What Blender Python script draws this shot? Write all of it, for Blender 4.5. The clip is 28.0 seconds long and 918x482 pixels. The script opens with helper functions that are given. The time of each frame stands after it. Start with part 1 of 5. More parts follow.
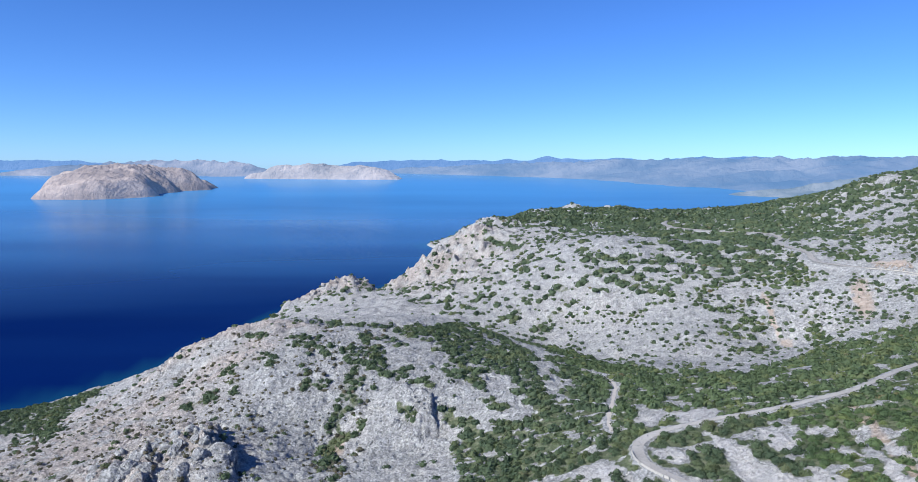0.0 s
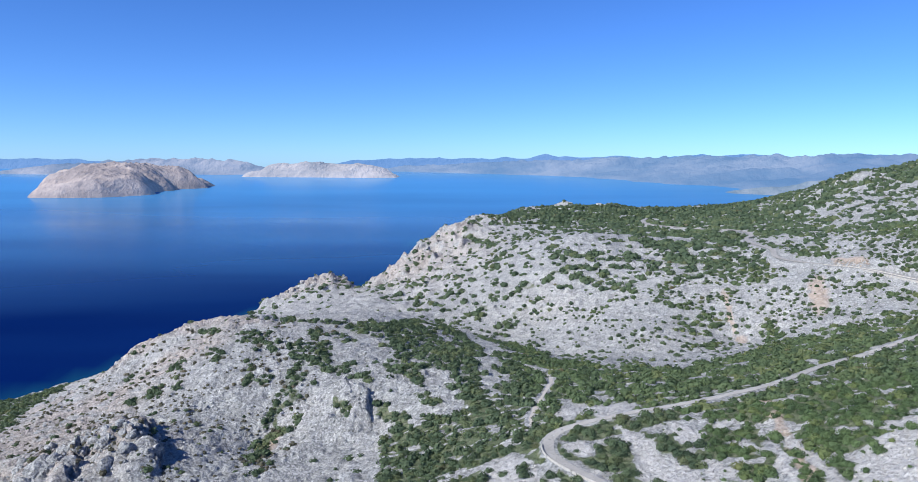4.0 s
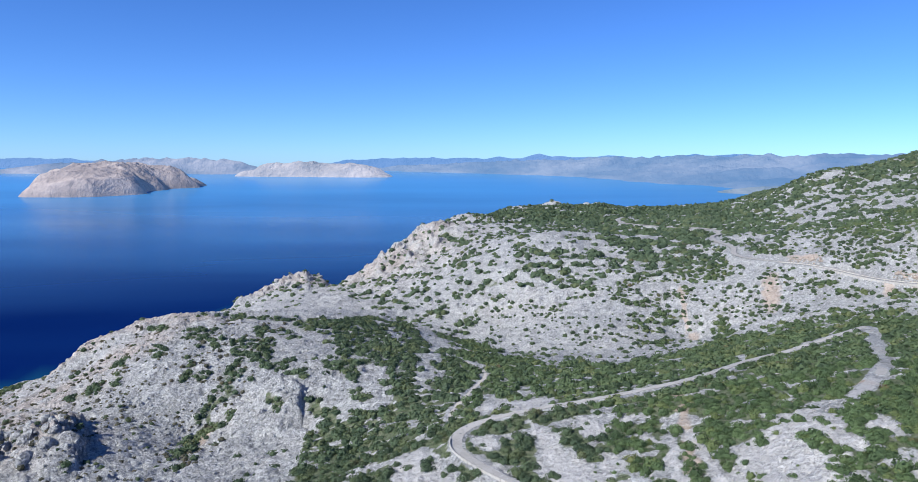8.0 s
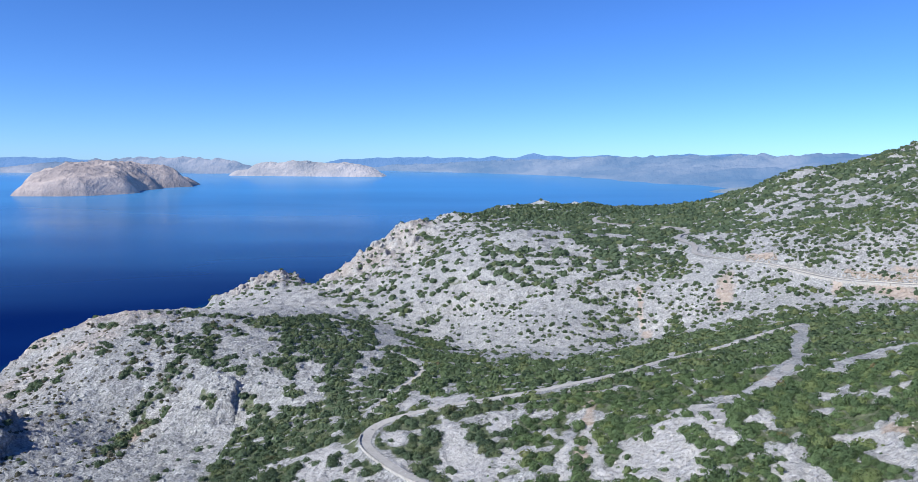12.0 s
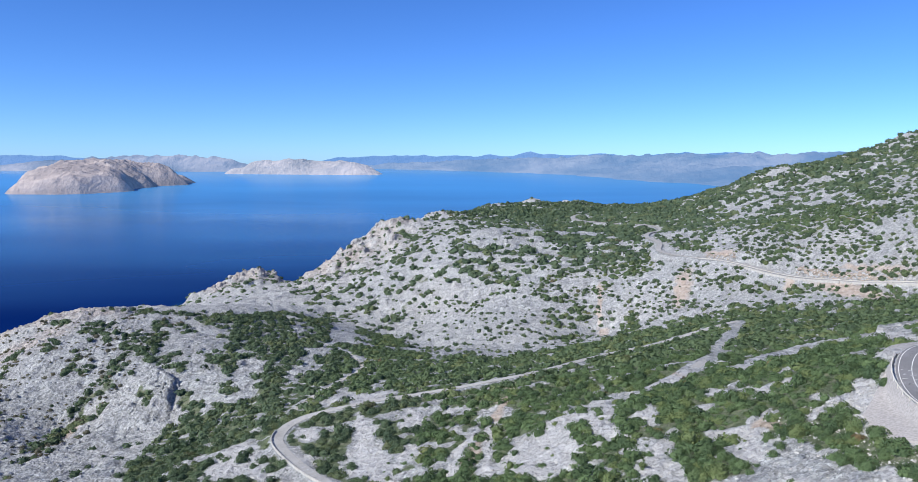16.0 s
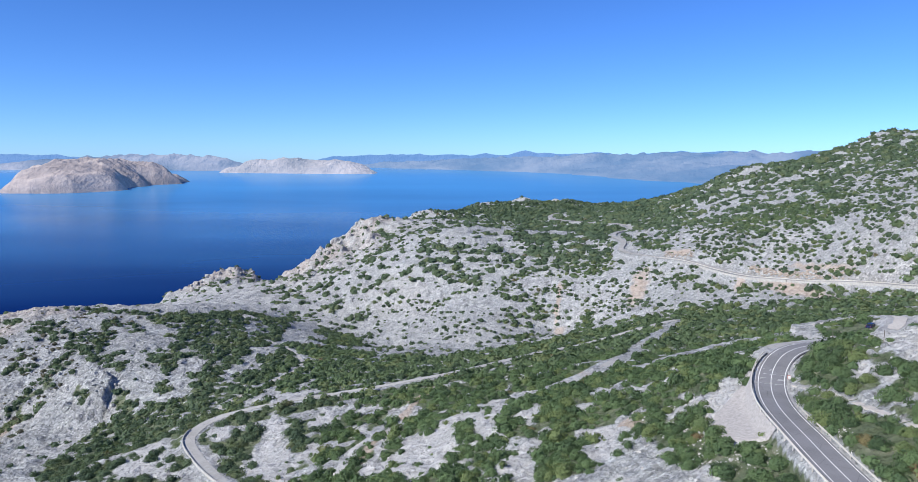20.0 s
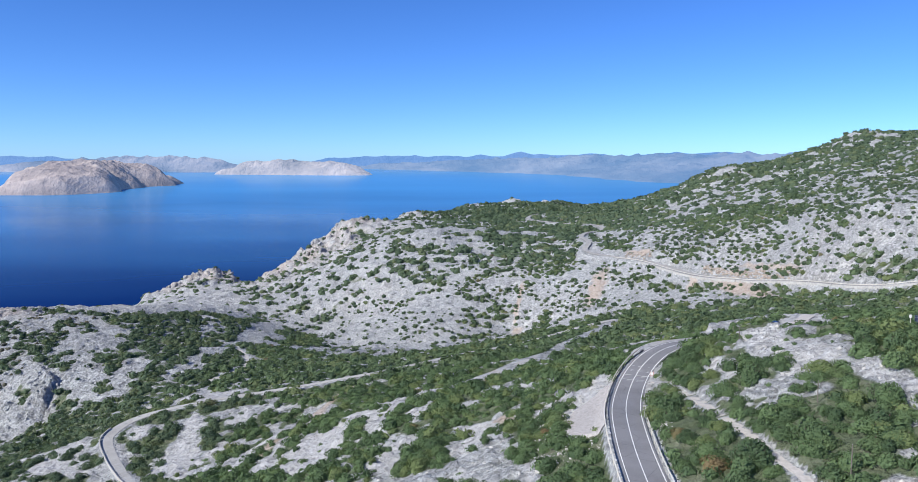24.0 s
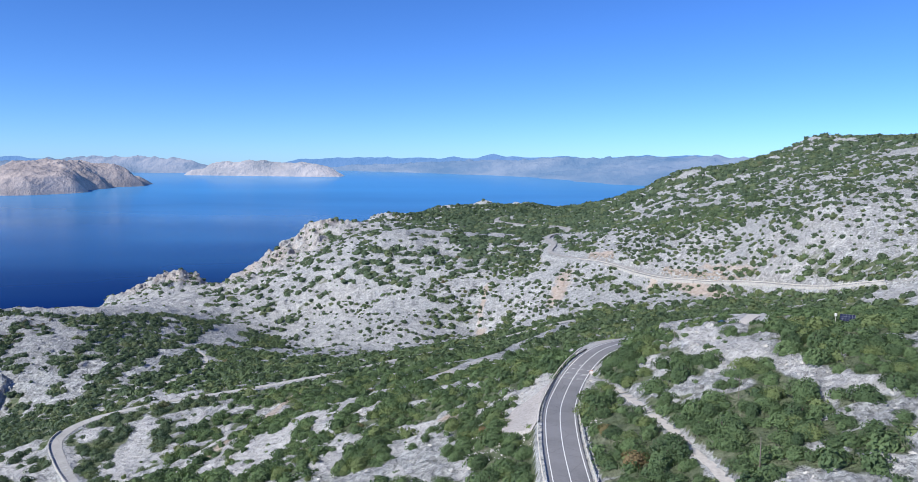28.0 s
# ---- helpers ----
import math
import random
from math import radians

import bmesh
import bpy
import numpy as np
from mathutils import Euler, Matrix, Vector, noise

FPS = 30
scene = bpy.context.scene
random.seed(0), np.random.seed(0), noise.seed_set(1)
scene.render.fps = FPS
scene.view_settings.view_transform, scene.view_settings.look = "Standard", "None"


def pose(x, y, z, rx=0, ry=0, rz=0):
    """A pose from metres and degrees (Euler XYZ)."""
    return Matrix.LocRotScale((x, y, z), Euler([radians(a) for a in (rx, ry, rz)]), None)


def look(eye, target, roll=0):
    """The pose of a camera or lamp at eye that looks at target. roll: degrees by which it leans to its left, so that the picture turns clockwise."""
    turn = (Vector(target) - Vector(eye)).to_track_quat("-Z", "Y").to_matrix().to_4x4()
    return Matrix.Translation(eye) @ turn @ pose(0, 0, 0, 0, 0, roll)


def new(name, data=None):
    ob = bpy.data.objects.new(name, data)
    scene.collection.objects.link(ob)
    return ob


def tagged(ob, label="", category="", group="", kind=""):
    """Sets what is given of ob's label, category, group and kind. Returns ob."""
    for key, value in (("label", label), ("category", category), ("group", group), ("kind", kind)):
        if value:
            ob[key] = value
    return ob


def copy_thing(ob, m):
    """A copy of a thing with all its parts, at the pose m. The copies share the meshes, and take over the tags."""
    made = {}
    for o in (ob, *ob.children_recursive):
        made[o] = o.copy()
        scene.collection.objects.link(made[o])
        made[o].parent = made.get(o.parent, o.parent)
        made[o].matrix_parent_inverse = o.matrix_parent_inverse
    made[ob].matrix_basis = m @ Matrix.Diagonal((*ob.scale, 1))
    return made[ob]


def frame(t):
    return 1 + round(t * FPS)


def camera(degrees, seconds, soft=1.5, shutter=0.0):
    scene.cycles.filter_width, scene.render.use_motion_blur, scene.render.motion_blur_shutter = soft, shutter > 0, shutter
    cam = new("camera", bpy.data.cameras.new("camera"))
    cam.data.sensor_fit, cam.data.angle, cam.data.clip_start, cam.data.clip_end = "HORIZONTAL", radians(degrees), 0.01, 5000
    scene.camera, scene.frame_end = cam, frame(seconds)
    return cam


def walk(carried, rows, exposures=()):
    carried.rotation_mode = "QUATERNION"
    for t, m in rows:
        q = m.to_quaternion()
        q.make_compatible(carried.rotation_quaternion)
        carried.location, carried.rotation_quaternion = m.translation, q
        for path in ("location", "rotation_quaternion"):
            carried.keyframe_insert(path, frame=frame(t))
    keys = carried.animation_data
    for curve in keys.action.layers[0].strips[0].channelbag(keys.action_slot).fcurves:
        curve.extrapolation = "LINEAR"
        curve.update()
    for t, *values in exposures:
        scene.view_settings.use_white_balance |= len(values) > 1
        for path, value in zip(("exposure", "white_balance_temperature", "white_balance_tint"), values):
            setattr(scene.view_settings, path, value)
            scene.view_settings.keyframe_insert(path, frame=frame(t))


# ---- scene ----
# ---- camera ----
cam = camera(63.62, 28.0, soft=0.62)
PATH = [
    (0, 0.0, 0.0, 185.0, 84.09, -0.06, 0.00),
    (1, 7.7, -0.4, 184.9, 84.04, -0.05, 0.08),
    (2, 15.2, -0.9, 184.7, 83.99, -0.04, 0.16),
    (3, 22.8, -1.5, 184.5, 83.96, -0.03, 0.21),
    (6, 45.1, -2.6, 183.3, 83.95, 0.02, 0.13),
    (7, 52.5, -2.7, 182.9, 83.95, -0.00, 0.09),
    (8, 60.0, -2.7, 182.5, 83.95, -0.04, 0.06),
    (9, 67.5, -2.7, 182.1, 83.94, -0.06, 0.03),
    (10, 74.8, -3.0, 181.9, 83.93, -0.07, 0.01),
    (11, 82.0, -3.4, 181.7, 83.92, -0.09, -0.00),
    (12, 89.4, -3.7, 181.6, 83.92, -0.10, 0.00),
    (15, 111.1, -3.6, 180.9, 83.84, -0.11, 0.08),
    (16, 118.2, -3.5, 180.9, 83.80, -0.12, 0.06),
    (17, 125.3, -3.4, 180.9, 83.75, -0.12, 0.04),
    (18, 132.5, -3.5, 181.0, 83.72, -0.11, 0.04),
    (19, 139.7, -3.7, 181.1, 83.71, -0.11, 0.05),
    (20, 147.1, -3.9, 181.2, 83.71, -0.10, 0.06),
    (21, 154.2, -4.3, 181.2, 83.72, -0.07, 0.06),
    (24, 174.3, -5.7, 180.8, 83.82, -0.03, 0.02),
    (25, 178.9, -5.9, 180.9, 83.89, -0.19, -0.04),
    (26, 180.5, -6.0, 180.8, 83.94, -0.36, -0.46),
    (27, 180.6, -6.7, 180.7, 83.96, -0.38, -1.23),
    (28, 180.7, -7.4, 180.7, 83.97, -0.33, -1.99),
]
walk(cam, [(t, pose(x, y, z, rx, ry, rz)) for t, x, y, z, rx, ry, rz in PATH])

# ---- daylight ----
SUN_WAY = Vector((-0.68, -0.43, 0.59)).normalized()
world = bpy.data.worlds.new("clear_sky")
scene.world = world
world.use_nodes = True
wn, wl = world.node_tree.nodes, world.node_tree.links
wn.clear()
sky = wn.new("ShaderNodeTexSky")
sky.sky_type, sky.sun_disc = "NISHITA", False
sky.sun_elevation = math.asin(SUN_WAY.z)
sky.sun_rotation = math.atan2(SUN_WAY.x, SUN_WAY.y)
sky.altitude, sky.air_density, sky.dust_density, sky.ozone_density = 1500, 0.75, 0.5, 3.0
w_bg, w_out = wn.new("ShaderNodeBackground"), wn.new("ShaderNodeOutputWorld")
w_bg.inputs["Strength"].default_value = 0.096
w_sat, w_tint = wn.new("ShaderNodeHueSaturation"), wn.new("ShaderNodeMix")
w_sat.inputs["Saturation"].default_value = 1.12
w_tint.data_type, w_tint.blend_type = "RGBA", "MULTIPLY"
w_tint.inputs[0].default_value, w_tint.inputs[7].default_value = 1.0, (0.56, 0.83, 1.27, 1)
wl.new(sky.outputs[0], w_sat.inputs["Color"])
wl.new(w_sat.outputs[0], w_tint.inputs[6])
wl.new(w_tint.outputs[2], w_bg.inputs[0])
wl.new(w_bg.outputs[0], w_out.inputs[0])
lamp = bpy.data.lights.new("sun", "SUN")
lamp.energy, lamp.angle, lamp.color = 5.0, radians(0.53), (0.975, 0.945, 0.875)
new("sun", lamp).matrix_world = look(SUN_WAY * 300, (0, 0, 0))
scene.view_settings.exposure = 0.53


# ---- materials ----
class Mat:
    """A node material with short ways to add its nodes."""

    def __init__(self, name, rough=0.8, spec=0.3):
        self.mat = bpy.data.materials.new(name)
        self.mat.use_nodes = True
        self.n, self.l = self.mat.node_tree.nodes, self.mat.node_tree.links
        self.b = self.n["Principled BSDF"]
        self.b.inputs["Roughness"].default_value = rough
        self.b.inputs["Specular IOR Level"].default_value = spec
        self.place = self.n.new("ShaderNodeNewGeometry").outputs["Position"]

    def noise(self, size, detail=4.0, rough=0.55, stretch=None, distort=0.0):
        t = self.n.new("ShaderNodeTexNoise")
        t.inputs["Scale"].default_value, t.inputs["Detail"].default_value = 1.0, detail
        t.inputs["Roughness"].default_value, t.inputs["Distortion"].default_value = rough, distort
        self.l.new(self.scaled(size, stretch), t.inputs["Vector"])
        return t.outputs["Fac"]

    def scaled(self, size, stretch=None):
        m = self.n.new("ShaderNodeMapping")
        s = stretch or (1, 1, 1)
        m.inputs["Scale"].default_value = [k / size for k in s]
        self.l.new(self.place, m.inputs["Vector"])
        return m.outputs[0]

    def cells(self, size, feature="F1", stretch=None, out="Distance"):
        t = self.n.new("ShaderNodeTexVoronoi")
        t.feature = feature
        t.inputs["Scale"].default_value = 1.0
        self.l.new(self.scaled(size, stretch), t.inputs["Vector"])
        return t.outputs[out]

    def attr(self, name):
        a = self.n.new("ShaderNodeAttribute")
        a.attribute_name = name
        return a.outputs["Fac"]

    def ramp(self, fac, stops):
        r = self.n.new("ShaderNodeValToRGB")
        e = r.color_ramp.elements
        while len(e) < len(stops):
            e.new(0.5)
        for k, (at, c) in zip(e, stops):
            k.position, k.color = at, (*c, 1) if len(c) == 3 else c
        self.l.new(fac, r.inputs[0])
        return r.outputs[0]

    def range(self, fac, a, b, c=0.0, d=1.0):
        r = self.n.new("ShaderNodeMapRange")
        for k, v in zip(("From Min", "From Max", "To Min", "To Max"), (a, b, c, d)):
            r.inputs[k].default_value = v
        self.l.new(fac, r.inputs["Value"])
        return r.outputs[0]

    def math(self, op, a, b):
        m = self.n.new("ShaderNodeMath")
        m.operation = op
        for k, v in enumerate((a, b)):
            if isinstance(v, (int, float)):
                m.inputs[k].default_value = v
            else:
                self.l.new(v, m.inputs[k])
        return m.outputs[0]

    def mix(self, fac, a, b, how="MIX"):
        m = self.n.new("ShaderNodeMix")
        m.data_type, m.blend_type = "RGBA", how
        for k, v in ((0, fac), (6, a), (7, b)):
            if isinstance(v, (int, float)):
                m.inputs[k].default_value = v
            elif isinstance(v, tuple):
                m.inputs[k].default_value = (*v, 1)
            else:
                self.l.new(v, m.inputs[k])
        return m.outputs[2]

    def colour(self, c):
        if isinstance(c, tuple):
            self.b.inputs["Base Color"].default_value = (*c, 1)
        else:
            self.l.new(c, self.b.inputs["Base Color"])
        return self

    def bump(self, height, strength, distance):
        u = self.n.new("ShaderNodeBump")
        u.inputs["Strength"].default_value, u.inputs["Distance"].default_value = strength, distance
        self.l.new(height, u.inputs["Height"])
        old = self.b.inputs["Normal"].links
        if old:
            self.l.new(old[0].from_socket, u.inputs["Normal"])
        self.l.new(u.outputs[0], self.b.inputs["Normal"])
        return self


def make_ground():
    m = Mat("karst_ground", 0.9, 0.15)
    broad, mid, fine = m.noise(38, 5), m.noise(5.5, 5, 0.62), m.noise(0.9, 3, 0.6)
    rock = m.ramp(broad, [(0.25, (0.355, 0.365, 0.37)), (0.5, (0.425, 0.435, 0.44)), (0.75, (0.49, 0.49, 0.485))])
    rock = m.mix(m.range(mid, 0.36, 0.62, 0.0, 1.0), m.mix(1.0, rock, (0.66, 0.66, 0.69), "MULTIPLY"), rock)
    pits = m.range(m.cells(1.5, "F1", (1, 1, 0.7)), 0.0, 0.30, 1.0, 0.0)
    holes = m.range(m.cells(5.0, "F1", (1, 1.3, 0.7)), 0.0, 0.22, 1.0, 0.0)
    rock = m.mix(m.math("MULTIPLY", m.math("MAXIMUM", pits, holes), 0.45), rock, (0.17, 0.17, 0.165))
    crack = m.range(m.cells(3.4, "DISTANCE_TO_EDGE", (1, 1, 0.45)), 0.0, 0.10, 1.0, 0.0)
    rock = m.mix(m.math("MULTIPLY", crack, m.range(broad, 0.4, 0.6, 0.05, 0.35)), rock, (0.22, 0.215, 0.22))
    rock = m.mix(m.range(fine, 0.46, 0.66, 0.0, 0.5), rock, (0.54, 0.545, 0.545))
    seam = m.range(m.math("ABSOLUTE", m.math("SUBTRACT", m.noise(3.0, 5, 0.65, (0.4, 1, 0.6)), 0.5), 0), 0.0, 0.03, 1.0, 0.0)
    rock = m.mix(m.math("MULTIPLY", seam, m.range(mid, 0.35, 0.65, 0.05, 0.4)), rock, (0.2, 0.2, 0.205))
    rubble = m.range(m.cells(0.75, "F1", (1, 1, 0.8), "Color"), 0.0, 0.9, 0.60, 1.18)
    rock = m.mix(1.0, rock, rubble, "MULTIPLY")
    rock = m.mix(m.range(m.noise(0.55, 3, 0.7), 0.56, 0.66, 0.0, 0.42), rock, (0.17, 0.17, 0.165))
    rock = m.mix(1.0, rock, (1.045, 1.06, 1.06), "MULTIPLY")
    pink = m.math("MULTIPLY", m.attr("cliff"), m.range(m.noise(16, 4), 0.32, 0.52))
    rock = m.mix(m.math("MULTIPLY", pink, 0.8), rock, m.mix(1.0, rock, (1.07, 0.93, 0.85), "MULTIPLY"))
    soil = m.ramp(m.noise(2.2, 5), [(0.3, (0.37, 0.29, 0.235)), (0.55, (0.47, 0.39, 0.33)), (0.8, (0.52, 0.47, 0.42))])
    grass = m.ramp(m.noise(3.0, 6), [(0.28, (0.055, 0.080, 0.036)), (0.5, (0.095, 0.125, 0.056)), (0.75, (0.20, 0.21, 0.14))])
    edge = m.math("ADD", m.attr("veg"), m.range(mid, 0.2, 0.8, -0.33, 0.33))
    base = m.mix(m.range(edge, 0.52, 0.85, 0.0, 0.9), rock, grass)
    base = m.mix(m.range(m.math("ADD", m.attr("soil"), m.range(mid, 0.2, 0.8, -0.35, 0.35)), 0.3, 0.95, 0.0, 0.85), base, soil)
    scree = m.ramp(m.noise(0.8, 5, 0.75), [(0.3, (0.24, 0.24, 0.24)), (0.42, (0.44, 0.44, 0.445)), (0.7, (0.56, 0.56, 0.565))])
    base = m.mix(m.range(m.math("ADD", m.attr("scree"), m.range(mid, 0.2, 0.8, -0.2, 0.2)), 0.35, 0.6), base, scree)
    m.colour(base)
    m.bump(m.noise(3.2, 8, 0.75), 1.0, 1.3).bump(m.noise(2.6, 4, 0.6, (0.22, 0.22, 1.5)), 0.8, 0.9).bump(m.cells(1.3, "F1", (1, 1, 0.6)), 0.9, 0.5).bump(m.noise(0.5, 3, 0.7), 1.0, 0.3).bump(m.math("SUBTRACT", 1.0, seam), 0.7, 0.5)
    return m.mat


def make_leaf(name, dark, light, olive, dry):
    m = Mat(name, 0.75, 0.2)
    info = m.n.new("ShaderNodeObjectInfo")
    pick = m.math("FRACT", m.math("ADD", m.attr("tint"), info.outputs["Random"]), 0)
    half = tuple(0.5 * (a + b) for a, b in zip(dark, light))
    c = m.ramp(pick, [(0.0, dark), (0.35, half), (0.62, light), (0.78, half), (0.9, olive), (0.993, olive), (1.0, dry)])
    c = m.mix(m.range(m.noise(0.7, 3), 0.3, 0.75, 0.0, 0.55), c, m.mix(1.0, c, (0.58, 0.62, 0.55), "MULTIPLY"))
    m.colour(c)
    glow, both = m.n.new("ShaderNodeBsdfTranslucent"), m.n.new("ShaderNodeMixShader")
    m.l.new(m.mix(1.0, c, (1.15, 1.25, 0.75), "MULTIPLY"), glow.inputs["Color"])
    both.inputs[0].default_value = 0.28
    m.l.new(m.b.outputs[0], both.inputs[1])
    m.l.new(glow.outputs[0], both.inputs[2])
    m.l.new(both.outputs[0], m.n["Material Output"].inputs["Surface"])
    return m.mat


def make_sea():
    m = Mat("sea_water", 1.0, 0.0)
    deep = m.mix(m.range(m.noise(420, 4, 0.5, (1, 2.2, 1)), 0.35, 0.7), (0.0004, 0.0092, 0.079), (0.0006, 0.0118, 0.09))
    # Water painted paler with distance, standing in for sky reflection at grazing angles.
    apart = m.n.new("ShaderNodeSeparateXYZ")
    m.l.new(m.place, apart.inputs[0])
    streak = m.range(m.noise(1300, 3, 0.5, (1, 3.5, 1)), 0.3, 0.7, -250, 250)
    far_sheen = m.range(m.math("ADD", apart.outputs[1], streak), 480, 4300)
    far_sheen.node.interpolation_type = "SMOOTHSTEP"
    deep = m.mix(far_sheen, deep, (0.058, 0.245, 0.525))
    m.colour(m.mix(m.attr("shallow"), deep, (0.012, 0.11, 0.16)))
    m.bump(m.noise(9, 6, 0.6, (1, 1.6, 1)), 0.25, 0.4)
    gloss, both, fresnel = m.n.new("ShaderNodeBsdfGlossy"), m.n.new("ShaderNodeMixShader"), m.n.new("ShaderNodeFresnel")
    fresnel.inputs["IOR"].default_value = 1.33
    gloss.inputs["Color"].default_value = (0.88, 0.98, 1.0, 1)
    m.l.new(m.range(m.noise(900, 3, 0.5, (1, 3, 1)), 0.3, 0.7, 0.15, 0.21), gloss.inputs["Roughness"])
    m.l.new(m.b.inputs["Normal"].links[0].from_socket, gloss.inputs["Normal"])
    m.l.new(m.range(fresnel.outputs[0], 0.33, 0.90, 0.01, 0.8), both.inputs[0])
    m.l.new(m.b.outputs[0], both.inputs[1])
    m.l.new(gloss.outputs[0], both.inputs[2])
    m.l.new(both.outputs[0], m.n["Material Output"].inputs["Surface"])
    return m.mat


def make_asphalt(name, value, tint):
    m = Mat(name, 0.85, 0.3)
    c = tuple(value * k for k in tint)
    base = m.mix(m.range(m.noise(7, 5, 0.6), 0.35, 0.7), c, tuple(0.72 * k for k in c))
    base = m.mix(m.range(m.cells(5.5, "DISTANCE_TO_EDGE"), 0.0, 0.012, 0.6, 0.0), base, tuple(0.35 * k for k in c))
    m.colour(m.mix(m.range(m.noise(0.25, 2), 0.4, 0.7, 0, 0.3), base, tuple(1.25 * k for k in c)))
    m.bump(m.noise(0.06, 2), 0.3, 0.01)
    return m.mat


def make_plain(name, c, rough=0.6, size=0.4, spread=0.25, metal=0.0, spec=0.4, bump=0.0):
    m = Mat(name, rough, spec)
    m.b.inputs["Metallic"].default_value = metal
    m.colour(m.mix(m.range(m.noise(size, 4), 0.35, 0.7), c, tuple(k * (1 - spread) for k in c)))
    if bump:
        m.bump(m.noise(size * 0.5, 4), 0.6, bump)
    return m.mat


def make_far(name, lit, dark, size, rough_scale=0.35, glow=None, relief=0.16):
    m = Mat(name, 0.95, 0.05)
    # glow: blue haze of distance, emitted by the land although it is no source
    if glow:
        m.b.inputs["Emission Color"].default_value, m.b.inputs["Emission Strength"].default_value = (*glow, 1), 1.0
    # Lit and dark gullies are put into the colour as noise mottling.
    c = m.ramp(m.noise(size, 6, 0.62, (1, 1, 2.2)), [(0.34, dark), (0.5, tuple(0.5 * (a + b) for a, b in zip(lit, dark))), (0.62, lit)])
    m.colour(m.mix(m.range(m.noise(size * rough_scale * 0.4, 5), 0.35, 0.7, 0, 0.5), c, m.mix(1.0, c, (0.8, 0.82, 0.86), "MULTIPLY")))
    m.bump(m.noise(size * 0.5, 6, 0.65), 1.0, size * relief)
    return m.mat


GROUND = make_ground()
LEAF = make_leaf("scrub_leaves", (0.070, 0.112, 0.058), (0.138, 0.202, 0.096), (0.165, 0.21, 0.092), (0.21, 0.15, 0.085))
# Darker, duller greens than LEAF, given to west, rock, hill and plateau bushes.
DARK_LEAF = make_leaf("darker_green_leaves", (0.063, 0.098, 0.063), (0.120, 0.166, 0.100), (0.140, 0.174, 0.095), (0.171, 0.159, 0.098))
SCRUB = make_leaf("grey_green_scrub_leaves", (0.071, 0.108, 0.064), (0.136, 0.190, 0.099), (0.161, 0.196, 0.095), (0.196, 0.161, 0.103))
DRY = make_leaf("dry_brown_shrub", (0.085, 0.085, 0.065), (0.15, 0.145, 0.11), (0.17, 0.15, 0.11), (0.20, 0.17, 0.13))
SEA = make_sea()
ASPHALT = make_asphalt("worn_asphalt", 0.19, (1.0, 1.0, 1.06))
OLD_ROAD = make_asphalt("bleached_old_asphalt", 0.36, (1.0, 0.98, 0.94))
COAST_ROAD = make_asphalt("sun_bleached_asphalt", 0.34, (1.0, 0.98, 0.95))
GRAVEL = make_plain("pale_gravel", (0.50, 0.47, 0.44), 0.95, 0.7, 0.25, 0, 0.1, 0.05)
BANK = make_plain("crushed_pale_gravel", (0.39, 0.37, 0.36), 0.95, 0.5, 0.35, 0, 0.1, 0.12)
PAINT = make_plain("road_paint", (0.75, 0.75, 0.74), 0.6, 0.6, 0.2)
BARK = make_plain("grey_bark", (0.12, 0.095, 0.075), 0.9, 0.3, 0.4)
STEEL = make_plain("galvanised_steel", (0.60, 0.57, 0.52), 0.6, 0.5, 0.2, 0.05)
DARK_STEEL = make_plain("dark_weathered_steel", (0.20, 0.20, 0.20), 0.6, 0.5, 0.2, 0.1)
CONCRETE = make_plain("weathered_concrete", (0.42, 0.41, 0.39), 0.9, 1.2, 0.3, 0, 0.2, 0.02)
WOOD = make_plain("weathered_wood", (0.16, 0.14, 0.12), 0.9, 0.3, 0.35)


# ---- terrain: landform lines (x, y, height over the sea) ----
LEFT_RIDGE = [(-246, 437, 22), (-205, 452, 43), (-157, 446, 78), (-140, 456, 83), (-88, 409, 88), (-36, 379, 84), (-110, 455, 88), (-72, 460, 86), (-29, 470, 85)]
LEFT_SLOPE = [(-137, 345, 61), (-153, 404, 63), (-94, 367, 82), (-111, 372, 75), (-81, 324, 68), (-99, 287, 75), (-108, 268, 70), (-60, 313, 58), (-49, 349, 78), (-14, 330, 82), (-24, 335, 79)]
VALLEY = [(44, 263, 85), (57, 237, 90), (62, 310, 85), (23, 316, 82), (32, 388, 81), (105, 228, 97), (133, 231, 103), (161, 268, 103),
          (11, 491, 75), (-22, 546, 68), (66, 542, 48), (106, 482, 55), (148, 456, 65), (212, 470, 67), (18, 577, 55), (-25, 624, 58), (-34, 560, 70), (207, 312, 101), (229, 320, 107), (247, 331, 107.5), (195, 229, 117.5), (215, 264, 114), (208, 224, 116), (220, 238, 115.5), (238, 244, 117.5)]
LOWER_SLOPE = [(133, 173.5, 106), (146, 187, 113), (116.5, 197, 101), (86, 211, 91), (105, 197.5, 97), (128.5, 218, 99.5), (91, 255, 96), (102, 224, 97.5), (74, 218.5, 90),
               (66, 226.6, 91.5), (22.4, 248.4, 76), (-22, 322, 74), (-10, 308, 65), (-68, 328, 68), (82, 229, 94.4), (45, 266, 85), (13, 313, 80)]
NEAR_SLOPE = [(151, 177, 115), (169, 163, 121), (183, 168, 124), (186, 218, 114), (196, 193, 123), (176, 155, 120), (148, 170, 114)]
